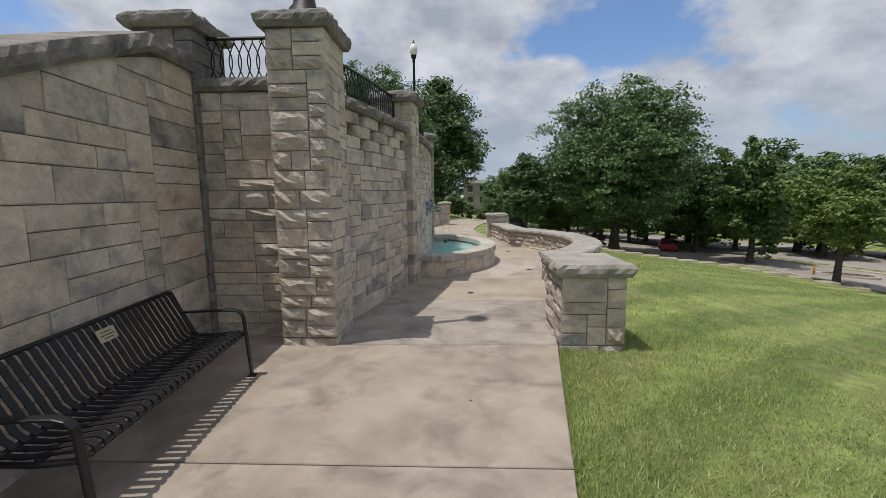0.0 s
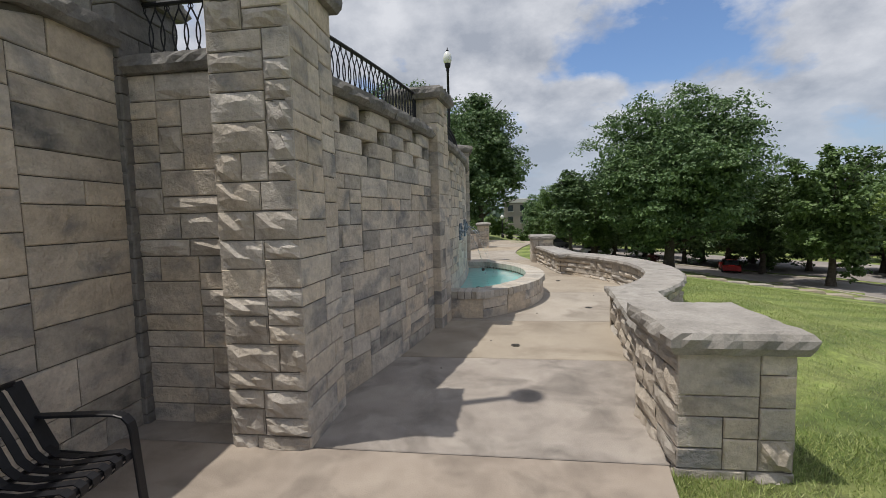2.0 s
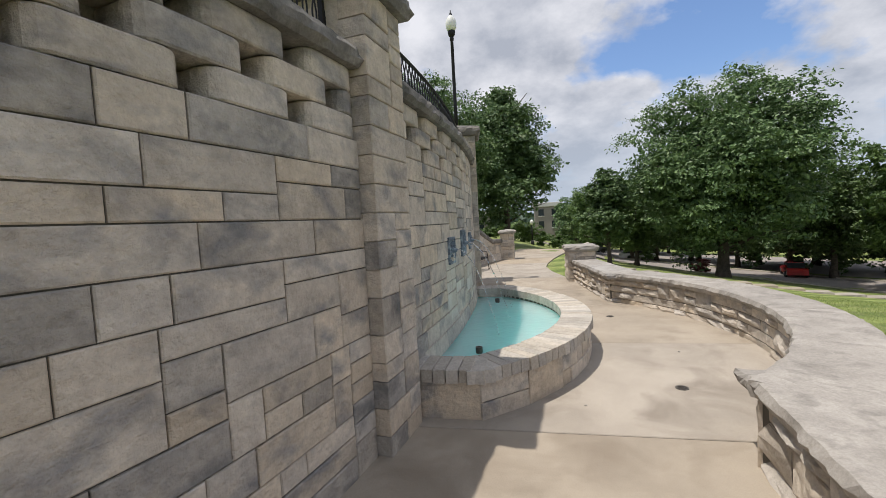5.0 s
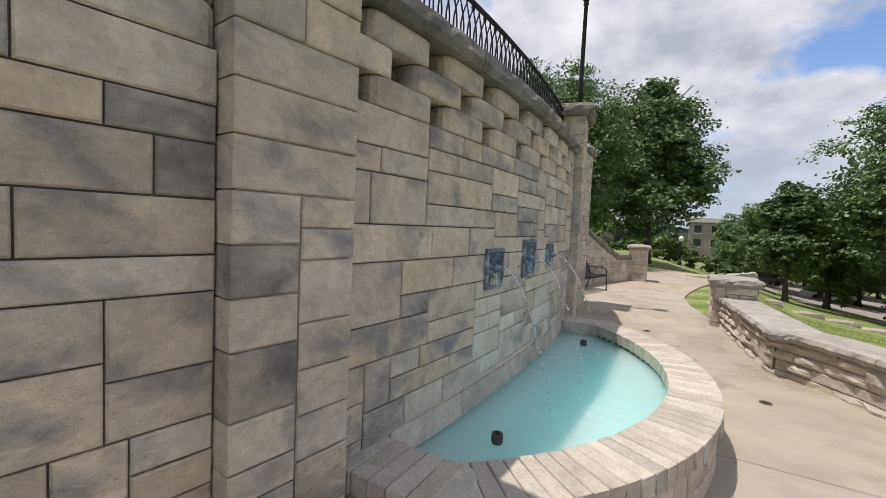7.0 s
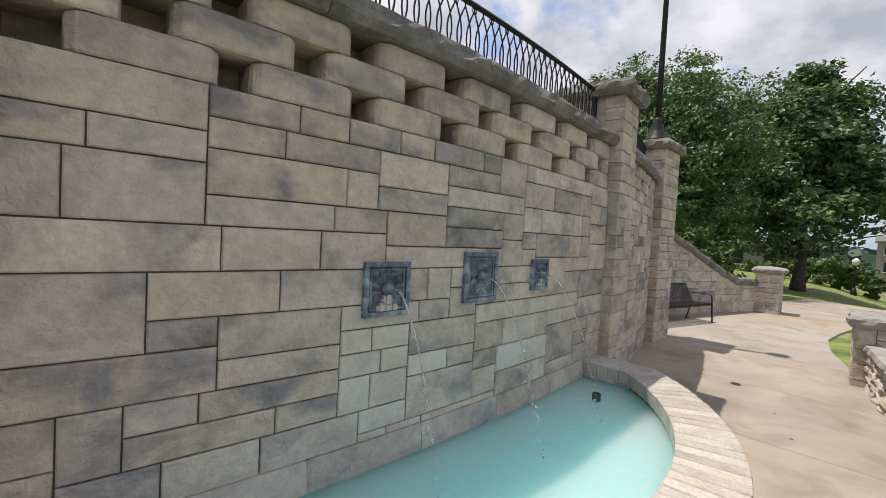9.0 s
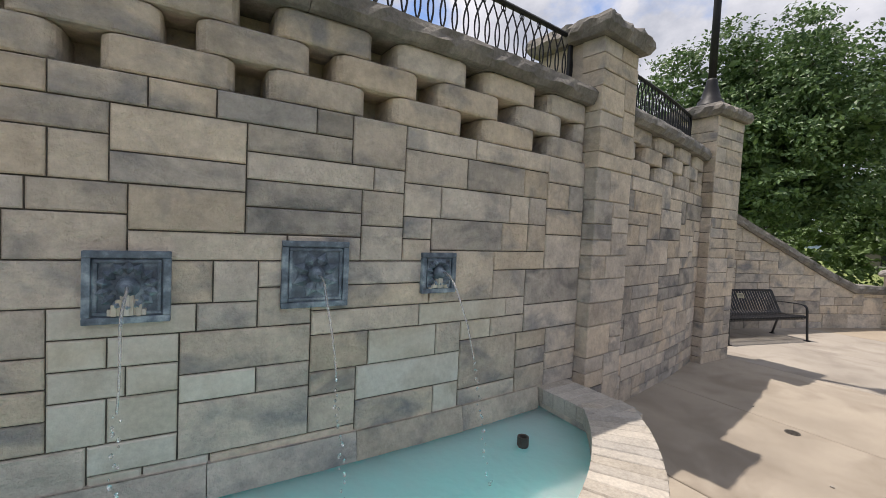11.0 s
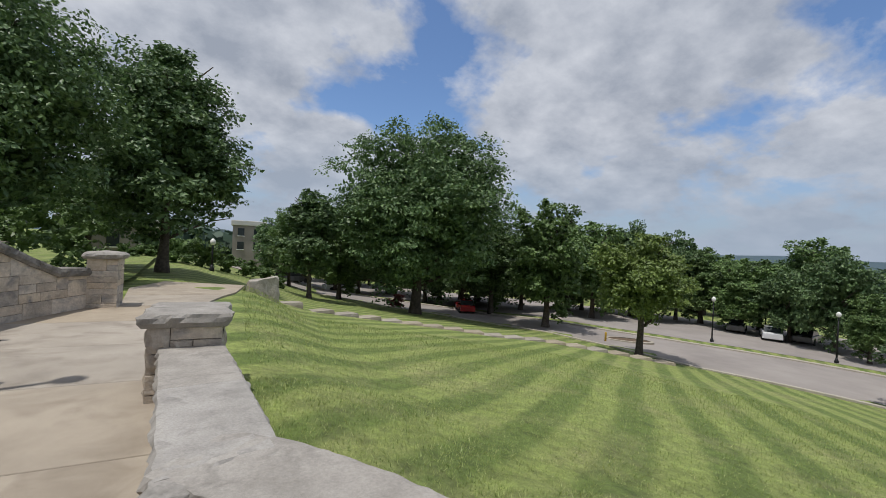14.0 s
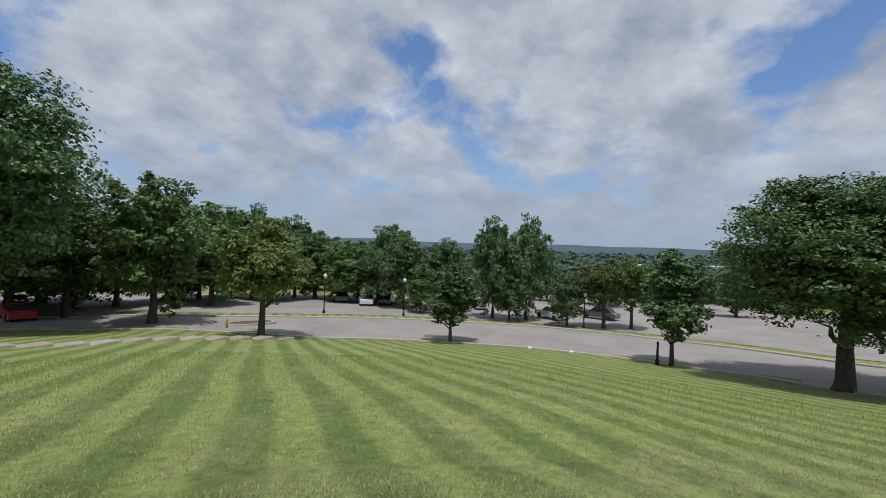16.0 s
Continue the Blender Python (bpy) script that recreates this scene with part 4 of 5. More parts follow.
LOW_RUNS = ((low_line(False), 2.68, 131), (low_arc, ARC_LOW_LEN, 137), (low_line(True), 2.68, 143))
for cv, ln, seed in LOW_RUNS:
    v, f = prism(cv, ln, 0.225, -0.225, -0.6, LOW_Z0, 16)
    part("core", quads("core", v, f, M_JOINT), None, low)
    for side, inv in ((cv, 0), (flip(cv, ln), 1)):
        ashlar(low, side, ln, -0.05 if inv else -0.3, LOW_Z0, unit=0.115, depth=0.03, proud=0.24, rough_share=0.8, relief=0.045, seed=seed + inv, wide=(2, 5), high=(1, 1, 2), least=2)
    n = max(2, round(ln / 1.25))
    for k in range(n):
        part("cap_stone", slab_mesh("cap_stone", cv, ln * k / n + 0.002, ln * (k + 1) / n - 0.002, 0.31, -0.31, LOW_Z0, LOW_Z1, M_LOWCAP, seed + k, 0.026, 0.05), None, low)
# wedge stones at the two bends
for sy, sd in ((1, 0), (-1, 1)):
    part("cap_stone", block_cap(2.80, 3.42, (3.22 if sy > 0 else 8.42), (3.58 if sy > 0 else 8.78), LOW_Z0 + 0.002, LOW_Z1 - 0.004, M_LOWCAP, 9 + sd, 0.03, 0.0), None, low)

for y0, sd in ((-0.02, 151), (11.24, 155)):
    pillar(2.38, 3.04, y0, y0 + 0.78, 0.74, sd, "low square sandstone pier with a thick grey capstone", "ew", cap_mat=M_LOWCAP, name="low_pier", group="low piers of the seat wall",
           cap_h=0.14, over=0.07, z0=-0.12, hip=0.004)

# ---- fountain basin ----
BAS_C, BAS_R = (-0.565, 5.97), 2.765
BAS_HALF = math.asin(2.23 / BAS_R)
BAS_TOP, BAS_BED = 0.42, 0.31
basin = new("fountain_basin")
tagged(basin, "half-round sandstone fountain basin with radial rim stones and turquoise water", "fountain")


def bas_arc(r):
    def curve(s):
        t = -BAS_HALF + s / r
        return BAS_C[0] + r * math.cos(t), BAS_C[1] + r * math.sin(t), math.degrees(t)
    return curve


body_r = BAS_R - 0.03
ln = 2 * BAS_HALF * body_r
v, f = prism(bas_arc(body_r), ln, -0.012, -0.30, -0.05, BAS_BED, 40)
part("wall", quads("wall", v, f, M_JOINT), None, basin)
ashlar(basin, bas_arc(body_r), ln, -0.03, BAS_BED, unit=0.17, depth=0.05, seed=161, wide=(1, 3), high=(1, 1, 2), least=1)
for y, phi, nm in ((3.77, -90, "near"), (8.17, 90, "far")):
    cv = straight(0.45, y, phi) if phi < 0 else straight(1.08, y, phi)
    v, f = prism(cv, 0.63, -0.012, -0.3, -0.05, BAS_BED, 2)
    part("wall", quads("wall", v, f, M_JOINT), None, basin)
    ashlar(basin, cv, 0.63, -0.03, BAS_BED, unit=0.17, depth=0.05, seed=163, wide=(2, 4), high=(1, 1, 2), least=2)


def wedge_brick(w_in, w_out, length, h, kind):
    """A rim stone that widens outwards, with a chipped outer end."""
    rnd = random.Random(kind)
    bm = bmesh.new()
    rows = [(0, w_in / 2, 0.0), (0.012, w_in / 2 - 0.001, 0.0), (length - 0.02, w_out / 2, 0.0), (length, w_out / 2 - 0.004, rnd.uniform(-0.01, 0.012))]
    rings = []
    for y, hw, sh in rows:
        ch = 0.006
        dz = rnd.uniform(-0.003, 0.003)
        rings.append([bm.verts.new(c) for c in ((-hw, y + sh, 0), (hw, y + sh, 0), (hw, y + sh * 0.5, h - ch), (hw - ch, y, h + dz), (-hw + ch, y, h + dz), (-hw, y + sh * 0.5, h - ch))])
    for a, b in zip(rings, rings[1:]):
        for k in range(6):
            bm.faces.new((a[k], b[k], b[(k + 1) % 6], a[(k + 1) % 6]))
    bm.faces.new(rings[0])
    bm.faces.new(list(reversed(rings[-1])))
    bmesh.ops.recalc_face_normals(bm, faces=bm.faces)
    me = bpy.data.meshes.new("brick")
    bm.to_mesh(me)
    bm.free()
    me.materials.append(M_BRICK)
    return me


N_RIM = 50
rim_in = BAS_R - 0.36
step = 2 * BAS_HALF / N_RIM
WEDGES = [wedge_brick(rim_in * step - 0.004, BAS_R * step - 0.004, 0.36, BAS_TOP - BAS_BED, k) for k in range(5)]
for k in range(N_RIM):
    t = -BAS_HALF + step * (k + 0.5)
    ob = part("brick", WEDGES[(k * 7) % 5], None, basin)
    ob.matrix_local = pose(BAS_C[0] + rim_in * math.cos(t), BAS_C[1] + rim_in * math.sin(t), BAS_BED, 0, 0, math.degrees(t) - 90)
ENDS = [wedge_brick(0.104, 0.104, 0.36, BAS_TOP - BAS_BED, 20 + k) for k in range(3)]
for k in range(6):
    x = 0.48 + 0.108 * k
    if x > 1.02:
        continue
    part("brick", ENDS[k % 3], None, basin).matrix_local = pose(x + 0.03, 4.10, BAS_BED, 0, 0, 180)
    part("brick", ENDS[(k + 1) % 3], None, basin).matrix_local = pose(x + 0.03, 7.84, BAS_BED, 0, 0, 0)
for sy in (-1, 1):
    wb = wedge_brick(0.03, 0.24, 0.37, BAS_TOP - BAS_BED - 0.002, 30 + sy)
    part("brick", wb, None, basin).matrix_local = pose(0.96, 5.97 + sy * 1.87, BAS_BED, 0, 0, (-90 + sy * 72))

fan = [(0.2, 4.07)] + [(BAS_C[0] + (rim_in + 0.03) * math.cos(t), BAS_C[1] + (rim_in + 0.03) * math.sin(t)) for t in [-BAS_HALF * 0.93 + 2 * BAS_HALF * 0.93 * k / 40 for k in range(41)]] + [(0.2, 7.87)]
part("water", quads("water", [(x, y, 0.27) for x, y in fan], [tuple(range(len(fan)))], M_WATER), None, basin, "milky turquoise water")
part("floor", quads("floor", [(x, y, 0.02) for x, y in fan], [tuple(range(len(fan)))], M_POOL), None, basin)
lining = bmesh.new()
loop_lo = [lining.verts.new((x, y, 0.02)) for x, y in fan]
loop_hi = [lining.verts.new((x, y, BAS_BED)) for x, y in fan]
for k in range(len(fan) - 1):
    lining.faces.new((loop_lo[k], loop_lo[k + 1], loop_hi[k + 1], loop_hi[k]))
part("lining", lining, M_STONE, basin)
sill_cv, sill_len = arc_from(4.12), arc_len(4.12, 7.82)
for k in range(5):
    part("sill_stone", slab_mesh("sill_stone", sill_cv, sill_len * k / 5 + 0.002, sill_len * (k + 1) / 5 - 0.002, 0.03, -0.05, 0.1, 0.44, M_STONE, 170 + k, 0.006), None, basin)


def nozzle(x, y):
    nz = part("water_nozzle", lathe([(0.03, 0.02), (0.03, 0.27), (0.036, 0.28), (0.036, 0.335), (0.024, 0.335), (0.022, 0.30)], 14), M_DARK, smooth=False)
    nz.location = (x, y, 0)
    tagged(nz, "short black pipe nozzle standing in the basin's water", "nozzle", group="nozzles in the basin")


nozzle(0.945, 4.66)
nozzle(0.93, 7.31)


def plaque(y, zc, size, flower):
    """A cast spout plaque: moulded frame, sunken field, leaf relief and a spout boss."""
    t = math.asin((y - ARC_Y) / ARC_R)
    pl = new("fountain_plaque")
    pl.matrix_world = pose(ARC_X + ARC_R * math.cos(t), y, zc, 0, 0, math.degrees(t) - 90)
    tagged(pl, "square blue-green bronze spout plaque with leaf relief in a moulded frame" if flower else "square blue-green bronze spout plaque, its scalloped field crusted with lime", "plaque",
           group="spout plaques on the fountain wall")
    h = size / 2
    part("field", box(-h + 0.03, h - 0.03, -0.02, 0.012, -h + 0.03, h - 0.03), M_BRONZE, pl)
    for ins, w, o in ((0.0, 0.03, 0.028), (0.036, 0.016, 0.022)):
        for k, (a, b, c, d) in enumerate(((-h + ins, h - ins, h - ins - w, h - ins), (-h + ins, h - ins, -h + ins, -h + ins + w),
                                          (-h + ins, -h + ins + w, -h + ins + w, h - ins - w), (h - ins - w, h - ins, -h + ins + w, h - ins - w))):
            part("frame", box(a, b, -0.02, o, c, d, 0.005), M_BRONZE, pl)
    n = 8 if flower else 14
    for k in range(n):
        a = 2 * math.pi * (k + 0.5) / n
        leaf = bmesh.new()
        r0, r1 = (0.03, h * 0.72) if flower else (h * 0.34, h * 0.74)
        wide = 0.034 if flower else 0.026
        pts = [(r0, 0, 0.012), ((r0 + r1) / 2, -wide, 0.018), ((r0 + r1) / 2, wide, 0.018), (r1, 0, 0.022), ((r0 + r1) / 2, 0, 0.052)]
        vv = [leaf.verts.new((p[0] * math.cos(a) - p[1] * math.sin(a), p[2], p[0] * math.sin(a) + p[1] * math.cos(a))) for p in pts]
        for q in ((0, 1, 4), (1, 3, 4), (3, 2, 4), (2, 0, 4)):
            leaf.faces.new([vv[i] for i in q])
        bmesh.ops.recalc_face_normals(leaf, faces=leaf.faces)
        part("leaf", leaf, M_BRONZE, pl)
    boss = lathe([(0.045, 0.0), (0.042, 0.03), (0.025, 0.045), (0.02, 0.075), (0.012, 0.078)], 14)
    bmesh.ops.rotate(boss, verts=boss.verts, cent=(0, 0, 0), matrix=Matrix.Rotation(radians(-90), 3, "X"))
    part("spout", boss, M_BRONZE, pl, smooth=True)
    if not flower:
        for k in range(9):
            part("crust", box(-0.062 + 0.0145 * (k - 0.28), -0.05 + 0.0145 * (k + 0.3), 0.008, 0.034 + 0.008 * math.sin(k * 2.1), -h + 0.034, -0.012 - 0.02 * abs(k - 4), 0.004),
                 M_LIME, pl, "white lime crust under the spout")


plaque(PLAQUE_Y[0], 1.29, 0.31, False)
plaque(PLAQUE_Y[1], 1.335, 0.345, True)
plaque(PLAQUE_Y[2], 1.33, 0.25, False)


drop_bm = bmesh.new()
bmesh.ops.create_icosphere(drop_bm, subdivisions=1, radius=1.0)
DROP = bpy.data.meshes.new("drop")
drop_bm.to_mesh(DROP)
drop_bm.free()
DROP.materials.append(M_JET)


def jet(y, z, reach):
    """A thin thread of water that falls in an arc and breaks into drops."""
    rnd = random.Random(int(y * 100))
    x0 = ARC_X + ARC_R * math.cos(math.asin((y - ARC_Y) / ARC_R)) + 0.07
    fall = z - 0.27
    w = new("water_jet")
    tagged(w, "thin arc of clear water falling from a spout into the basin", "water jet", group="water jets")
    pts = [(x0 + reach * k / 14, y + 0.004 * math.sin(k), z - fall * (k / 14) ** 2) for k in range(10)]
    part("stream", tube(pts, [0.0075 - 0.0003 * k for k in range(10)], 6), M_JET, w, smooth=True)
    for k in range(24):
        q = 0.64 + 0.36 * (k + rnd.random()) / 24
        ob = part("drop", DROP, None, w)
        r = rnd.uniform(0.004, 0.009)
        ob.matrix_local = pose(x0 + reach * q + rnd.uniform(-0.014, 0.014), y + rnd.uniform(-0.014, 0.014), z - fall * q * q + rnd.uniform(-0.01, 0.01)) @ Matrix.Diagonal((r, r, r * 1.4, 1))


jet(PLAQUE_Y[0], 1.30, 0.45)
jet(PLAQUE_Y[1], 1.335, 0.52)
jet(PLAQUE_Y[2], 1.34, 0.55)


# ---- benches ----
def strap(prof, y, width, thick):
    """A flat steel bar bent along (x, z) points, its width lying along y."""
    bm = bmesh.new()
    rings = []
    for i, (px, pz) in enumerate(prof):
        q, p = prof[min(i + 1, len(prof) - 1)], prof[max(i - 1, 0)]
        d = Vector((q[0] - p[0], 0, q[1] - p[1])).normalized()
        nrm = Vector((d.z, 0, -d.x))
        ring = []
        for a, c in ((1, 0.8), (1, -0.8), (0.6, -1), (-0.6, -1), (-1, -0.8), (-1, 0.8), (-0.6, 1), (0.6, 1)):
            ring.append(bm.verts.new((px + nrm.x * a * thick / 2, y + c * width / 2, pz + nrm.z * a * thick / 2)))
        rings.append(ring)
    for a, c in zip(rings, rings[1:]):
        for k in range(8):
            bm.faces.new((a[k], a[(k + 1) % 8], c[(k + 1) % 8], c[k]))
    bm.faces.new(rings[0])
    bm.faces.new(list(reversed(rings[-1])))
    bmesh.ops.recalc_face_normals(bm, faces=bm.faces)
    return bm


def bench(x, y, turn):
    """A strap-steel park bench; its seat looks along local +x and its length runs along y."""
    b = new("park_bench")
    b.matrix_world = pose(x, y, 0, 0, 0, turn)
    tagged(b, "black steel strap bench with curved arms and a small brass plate", "bench", group="benches by the side walls")
    L = 1.83
    prof = [(0.445, 0.36), (0.472, 0.385), (0.47, 0.415), (0.44, 0.432), (0.34, 0.42), (0.2, 0.402), (0.09, 0.41), (0.035, 0.455), (-0.015, 0.56), (-0.085, 0.69), (-0.12, 0.76), (-0.15, 0.782)]
    n = 28
    bm = bmesh.new()
    w = 0.041
    th = 0.006
    rings = []
    for i, (px, pz) in enumerate(prof):
        q = prof[min(i + 1, len(prof) - 1)]
        p = prof[max(i - 1, 0)]
        d = Vector((q[0] - p[0], 0, q[1] - p[1])).normalized()
        nrm = Vector((d.z, 0, -d.x)) * th / 2
        rings.append([bm.verts.new((px + sx * nrm.x, sy * w / 2, pz + sx * nrm.z)) for sx, sy in ((1, 1), (1, -1), (-1, -1), (-1, 1))])
    for a, c in zip(rings, rings[1:]):
        for k in range(4):
            bm.faces.new((a[k], a[(k + 1) % 4], c[(k + 1) % 4], c[k]))
    bm.faces.new(rings[0])
    bm.faces.new(list(reversed(rings[-1])))
    bmesh.ops.recalc_face_normals(bm, faces=bm.faces)
    me = bpy.data.meshes.new("slat")
    bm.to_mesh(me)
    bm.free()
    me.materials.append(M_BENCH)
    for k in range(n):
        part("slat", me, None, b).location = (0, -L / 2 + 0.05 + (L - 0.1) * k / (n - 1), 0)
    for (px, pz), nm in (((0.45, 0.40), "front_rail"), ((0.06, 0.40), "rear_rail"), ((-0.145, 0.782), "top_rail"), ((0.27, 0.395), "middle_rail")):
        part(nm, tube([(px, -L / 2 + 0.02, pz), (px, L / 2 - 0.02, pz)], 0.016, 8), M_BENCH, b, smooth=True)
    for sy in (-1, 1):
        ye = sy * (L / 2 - 0.01)
        part("arm", strap([(-0.06, 0.60), (0.1, 0.605), (0.31, 0.612), (0.39, 0.61), (0.435, 0.597), (0.463, 0.565), (0.473, 0.52), (0.48, 0.42), (0.495, 0.2), (0.51, 0.012)], ye, 0.052, 0.016), M_BENCH, b)
        part("leg", strap([(-0.14, 0.785), (-0.06, 0.61), (0.03, 0.43), (0.02, 0.3), (-0.06, 0.012)], ye, 0.05, 0.016), M_BENCH, b)
        part("seat_bar", tube([(0.02, ye, 0.4), (0.26, ye, 0.385), (0.47, ye, 0.4)], 0.016, 8), M_BENCH, b, smooth=True)
        for px in (0.51, -0.06):
            part("foot", box(px - 0.035, px + 0.035, ye - 0.035, ye + 0.035, 0.0, 0.012, 0.003), M_BENCH, b)
    plate = part("plate", box(-0.003, 0.004, -0.08, 0.08, -0.045, 0.045, 0.002), M_BRASS, b, "small engraved brass plate")
    plate.matrix_local = pose(-0.072, 0.06, 0.69, 0, -22, 0)
    bars = bmesh.new()
    for k, half in enumerate((0.05, 0.062, 0.04)):
        box_into(bars, 0.0045, 0.0055, -half, half, 0.02 - 0.022 * k - 0.004, 0.02 - 0.022 * k + 0.004)
    part("engraving", bars, M_DARK, plate)


bench(-0.98, -1.72, 5)
bench(-0.62, 13.80, -14)


# ---- small things on the path ----
def drain(x, y):
    d = new("floor_drain")
    d.matrix_world = pose(x, y, 0.001) @ Matrix.Diagonal((0.75, 0.75, 1, 1))
    tagged(d, "small round dark metal drain cover set in the footpath", "drain", group="drains in the path")
    part("rim", lathe([(0.075, -0.01), (0.075, 0.004), (0.058, 0.004), (0.055, -0.004)], 20), M_DARK, d)
    for k in range(5):
        part("bar", box(-0.05, 0.05, -0.04 + 0.02 * k - 0.005, -0.04 + 0.02 * k + 0.005, -0.004, 0.005), M_DARK, d)


for x, y in ((1.5, 2.42), (2.79, 4.54), (2.68, 7.41), (1.43, 9.96)):
    drain(x, y)
rnd = random.Random(5)
for x, y in ((1.2, 2.6), (1.9, 4.1), (2.3, 5.9), (3.1, 5.6), (1.0, 10.3), (1.9, 9.2), (1.4, -1.2), (0.9, -2.6), (2.1, 8.6), (0.7, 1.6)):
    pb = bmesh.new()
    bmesh.ops.create_icosphere(pb, subdivisions=1, radius=0.012, matrix=Matrix.Diagonal((1.3, 0.9, 0.6, 1)))
    ob = part("pebble", pb, M_SLATE)
    ob.location = (x, y, 0.005)
    tagged(ob, "small dark pebble lying on the footpath", "pebble", group="pebbles on the path")


# ---- trees ----
def crown_mesh(seed, rx, rz, zc, leaves, lobes, leaf, mat, droop=0.0, point=0.0, reach=0.8, pads=16):
    """A crown of boughs; each bough carries flat pads of leaf sprays, with gaps between them and a shaded heart."""
    rg = np.random.RandomState(seed)

    def unit(v):
        return v / np.linalg.norm(v, axis=1)[:, None]
    d = unit(rg.normal(size=(lobes, 3)))
    rad = rg.uniform(0.2, 1.0, lobes)[:, None] ** 0.55 * reach
    az = np.arctan2(d[:, 1], d[:, 0])
    ph = rg.uniform(0, 6.28, 3)
    uneven = 1 + 0.05 * np.sin(2 * az + ph[0]) + 0.04 * np.sin(3 * az + ph[1]) + 0.04 * np.sin(4 * d[:, 2] + 2 * az + ph[2])
    c = d * rad * uneven[:, None] * np.array([rx, rx, rz])
    c[:, :2] *= (1 + 0.15 * point - point * np.clip((c[:, 2] / rz + 0.75) / 1.75, 0, 1))[:, None]
    size = rg.uniform(0.16, 0.3, lobes) * rx
    # pads on the upper and outer side of each bough
    pd = unit(rg.normal(size=(lobes, pads, 3)).reshape(-1, 3) + np.array([0, 0, 0.35]) + 0.45 * np.repeat(d, pads, 0))
    ps = np.repeat(size, pads)
    pc = np.repeat(c, pads, 0) + pd * (ps * rg.uniform(0.55, 1.08, len(ps)))[:, None] * np.array([1, 1, 0.8])
    per = max(3, int(leaves * 0.86) // len(pc))
    out = np.repeat(pd, per, 0)
    n = len(out)
    p = np.repeat(pc, per, 0) + rg.normal(size=(n, 3)) * (np.repeat(ps, per) * 0.2)[:, None] * np.array([1, 1, 0.42])
    nrm = unit(out * 0.5 + rg.normal(size=(n, 3)) * 0.5 + np.array([0, 0, 0.6]))
    s = leaf * rg.uniform(0.6, 1.35, n)
    # the heart: larger sprays deep inside
    m = leaves - n
    if m > 0:
        k = rg.randint(0, lobes, m)
        q = c[k] * rg.uniform(0.2, 0.95, m)[:, None] + unit(rg.normal(size=(m, 3))) * (size[k] * rg.uniform(0.1, 0.6, m))[:, None]
        p, nrm = np.concatenate([p, q]), np.concatenate([nrm, unit(rg.normal(size=(m, 3)))])
        s = np.concatenate([s, leaf * rg.uniform(1.6, 2.6, m)])
        n += m
    p[:, 2] += zc - droop * np.hypot(p[:, 0], p[:, 1]) ** 2 / rx
    a = unit(np.cross(nrm, rg.normal(size=(n, 3))))
    b = np.cross(nrm, a)
    s = s[:, None]
    v = np.empty((n, 4, 3))
    v[:, 0], v[:, 1], v[:, 2], v[:, 3] = p - a * s, p + b * s * 0.6 + nrm * s * 0.2, p + a * s, p - b * s * 0.6 + nrm * s * 0.2
    me = bpy.data.meshes.new("crown")
    me.from_pydata(v.reshape(-1, 3).tolist(), [], np.arange(n * 4).reshape(-1, 4).tolist())
    me.materials.append(mat)
    return me


def tree(kind, seed, label, leaf_mat, h=10.0, rx=4.3, rz=3.9, zc=6.0, bole=2.4, leaves=9000, lobes=60, leaf=0.2, droop=0.0, point=0.0, girth=0.28, reach=0.8):
    t = new(kind)
    tagged(t, label, "tree")
    rnd = random.Random(seed)
    bm = bmesh.new()
    tube_into(bm, [(0, 0, -0.4), (0, 0, 0.05), (0.02, 0.03, 0.5), (0.05, 0.0, bole), (0.0, 0.1, zc), (0.1, 0, zc + rz * 0.7)],
              [girth * 1.5, girth * 1.3, girth, girth * 0.8, girth * 0.45, 0.04], 9)
    for k in range(11):
        a = 2 * math.pi * k / 11 + rnd.uniform(-0.3, 0.3)
        z0 = bole + (zc + rz * 0.3 - bole) * k / 11
        r = rx * rnd.uniform(0.55, 0.85) * (1 - 0.4 * k / 11)
        up = rnd.uniform(0.6, 1.6) + 0.1 * k
        pts = [(0.03, 0.03, z0), (r * 0.35 * math.cos(a), r * 0.35 * math.sin(a), z0 + up * 0.5), (r * 0.7 * math.cos(a + 0.15), r * 0.7 * math.sin(a + 0.15), z0 + up * 0.9), (r * math.cos(a + 0.1), r * math.sin(a + 0.1), z0 + up * 1.1)]
        tube_into(bm, pts, [girth * 0.42, girth * 0.28, girth * 0.16, 0.02], 6)
    part("trunk", bm, M_BARK, t, smooth=True)
    part("crown", crown_mesh(seed, rx, rz, zc, leaves, lobes, leaf, leaf_mat, droop, point, reach), None, t)
    return t


BIG = tree("shade_tree", 2, "broad dark-green shade tree with a dense rounded crown on the lawn", M_LEAF, leaves=76000, lobes=190, leaf=0.086, rx=4.4, rz=4.6, zc=5.2, bole=1.4, reach=0.9)
WIDE = tree("shade_tree", 5, "wide low-branching shade tree beside the road", M_LEAF2, leaves=80000, lobes=120, leaf=0.078, rx=4.5, rz=4.0, zc=6.0, bole=1.9, reach=0.86)
TALL = tree("tapering_tree", 6, "tall dark-green tree with a tapering crown behind the path's end", M_LEAF, leaves=44000, lobes=140, leaf=0.1, rx=3.6, rz=4.6, zc=5.4, bole=1.2, point=0.82, girth=0.2, reach=0.92)
OAK = tree("shade_tree", 3, "broad dark-green shade tree with a dense rounded crown on the lawn", M_LEAF, leaves=15000, lobes=70, leaf=0.17, rx=4.5, rz=4.9, zc=5.0, bole=1.2, reach=0.85)
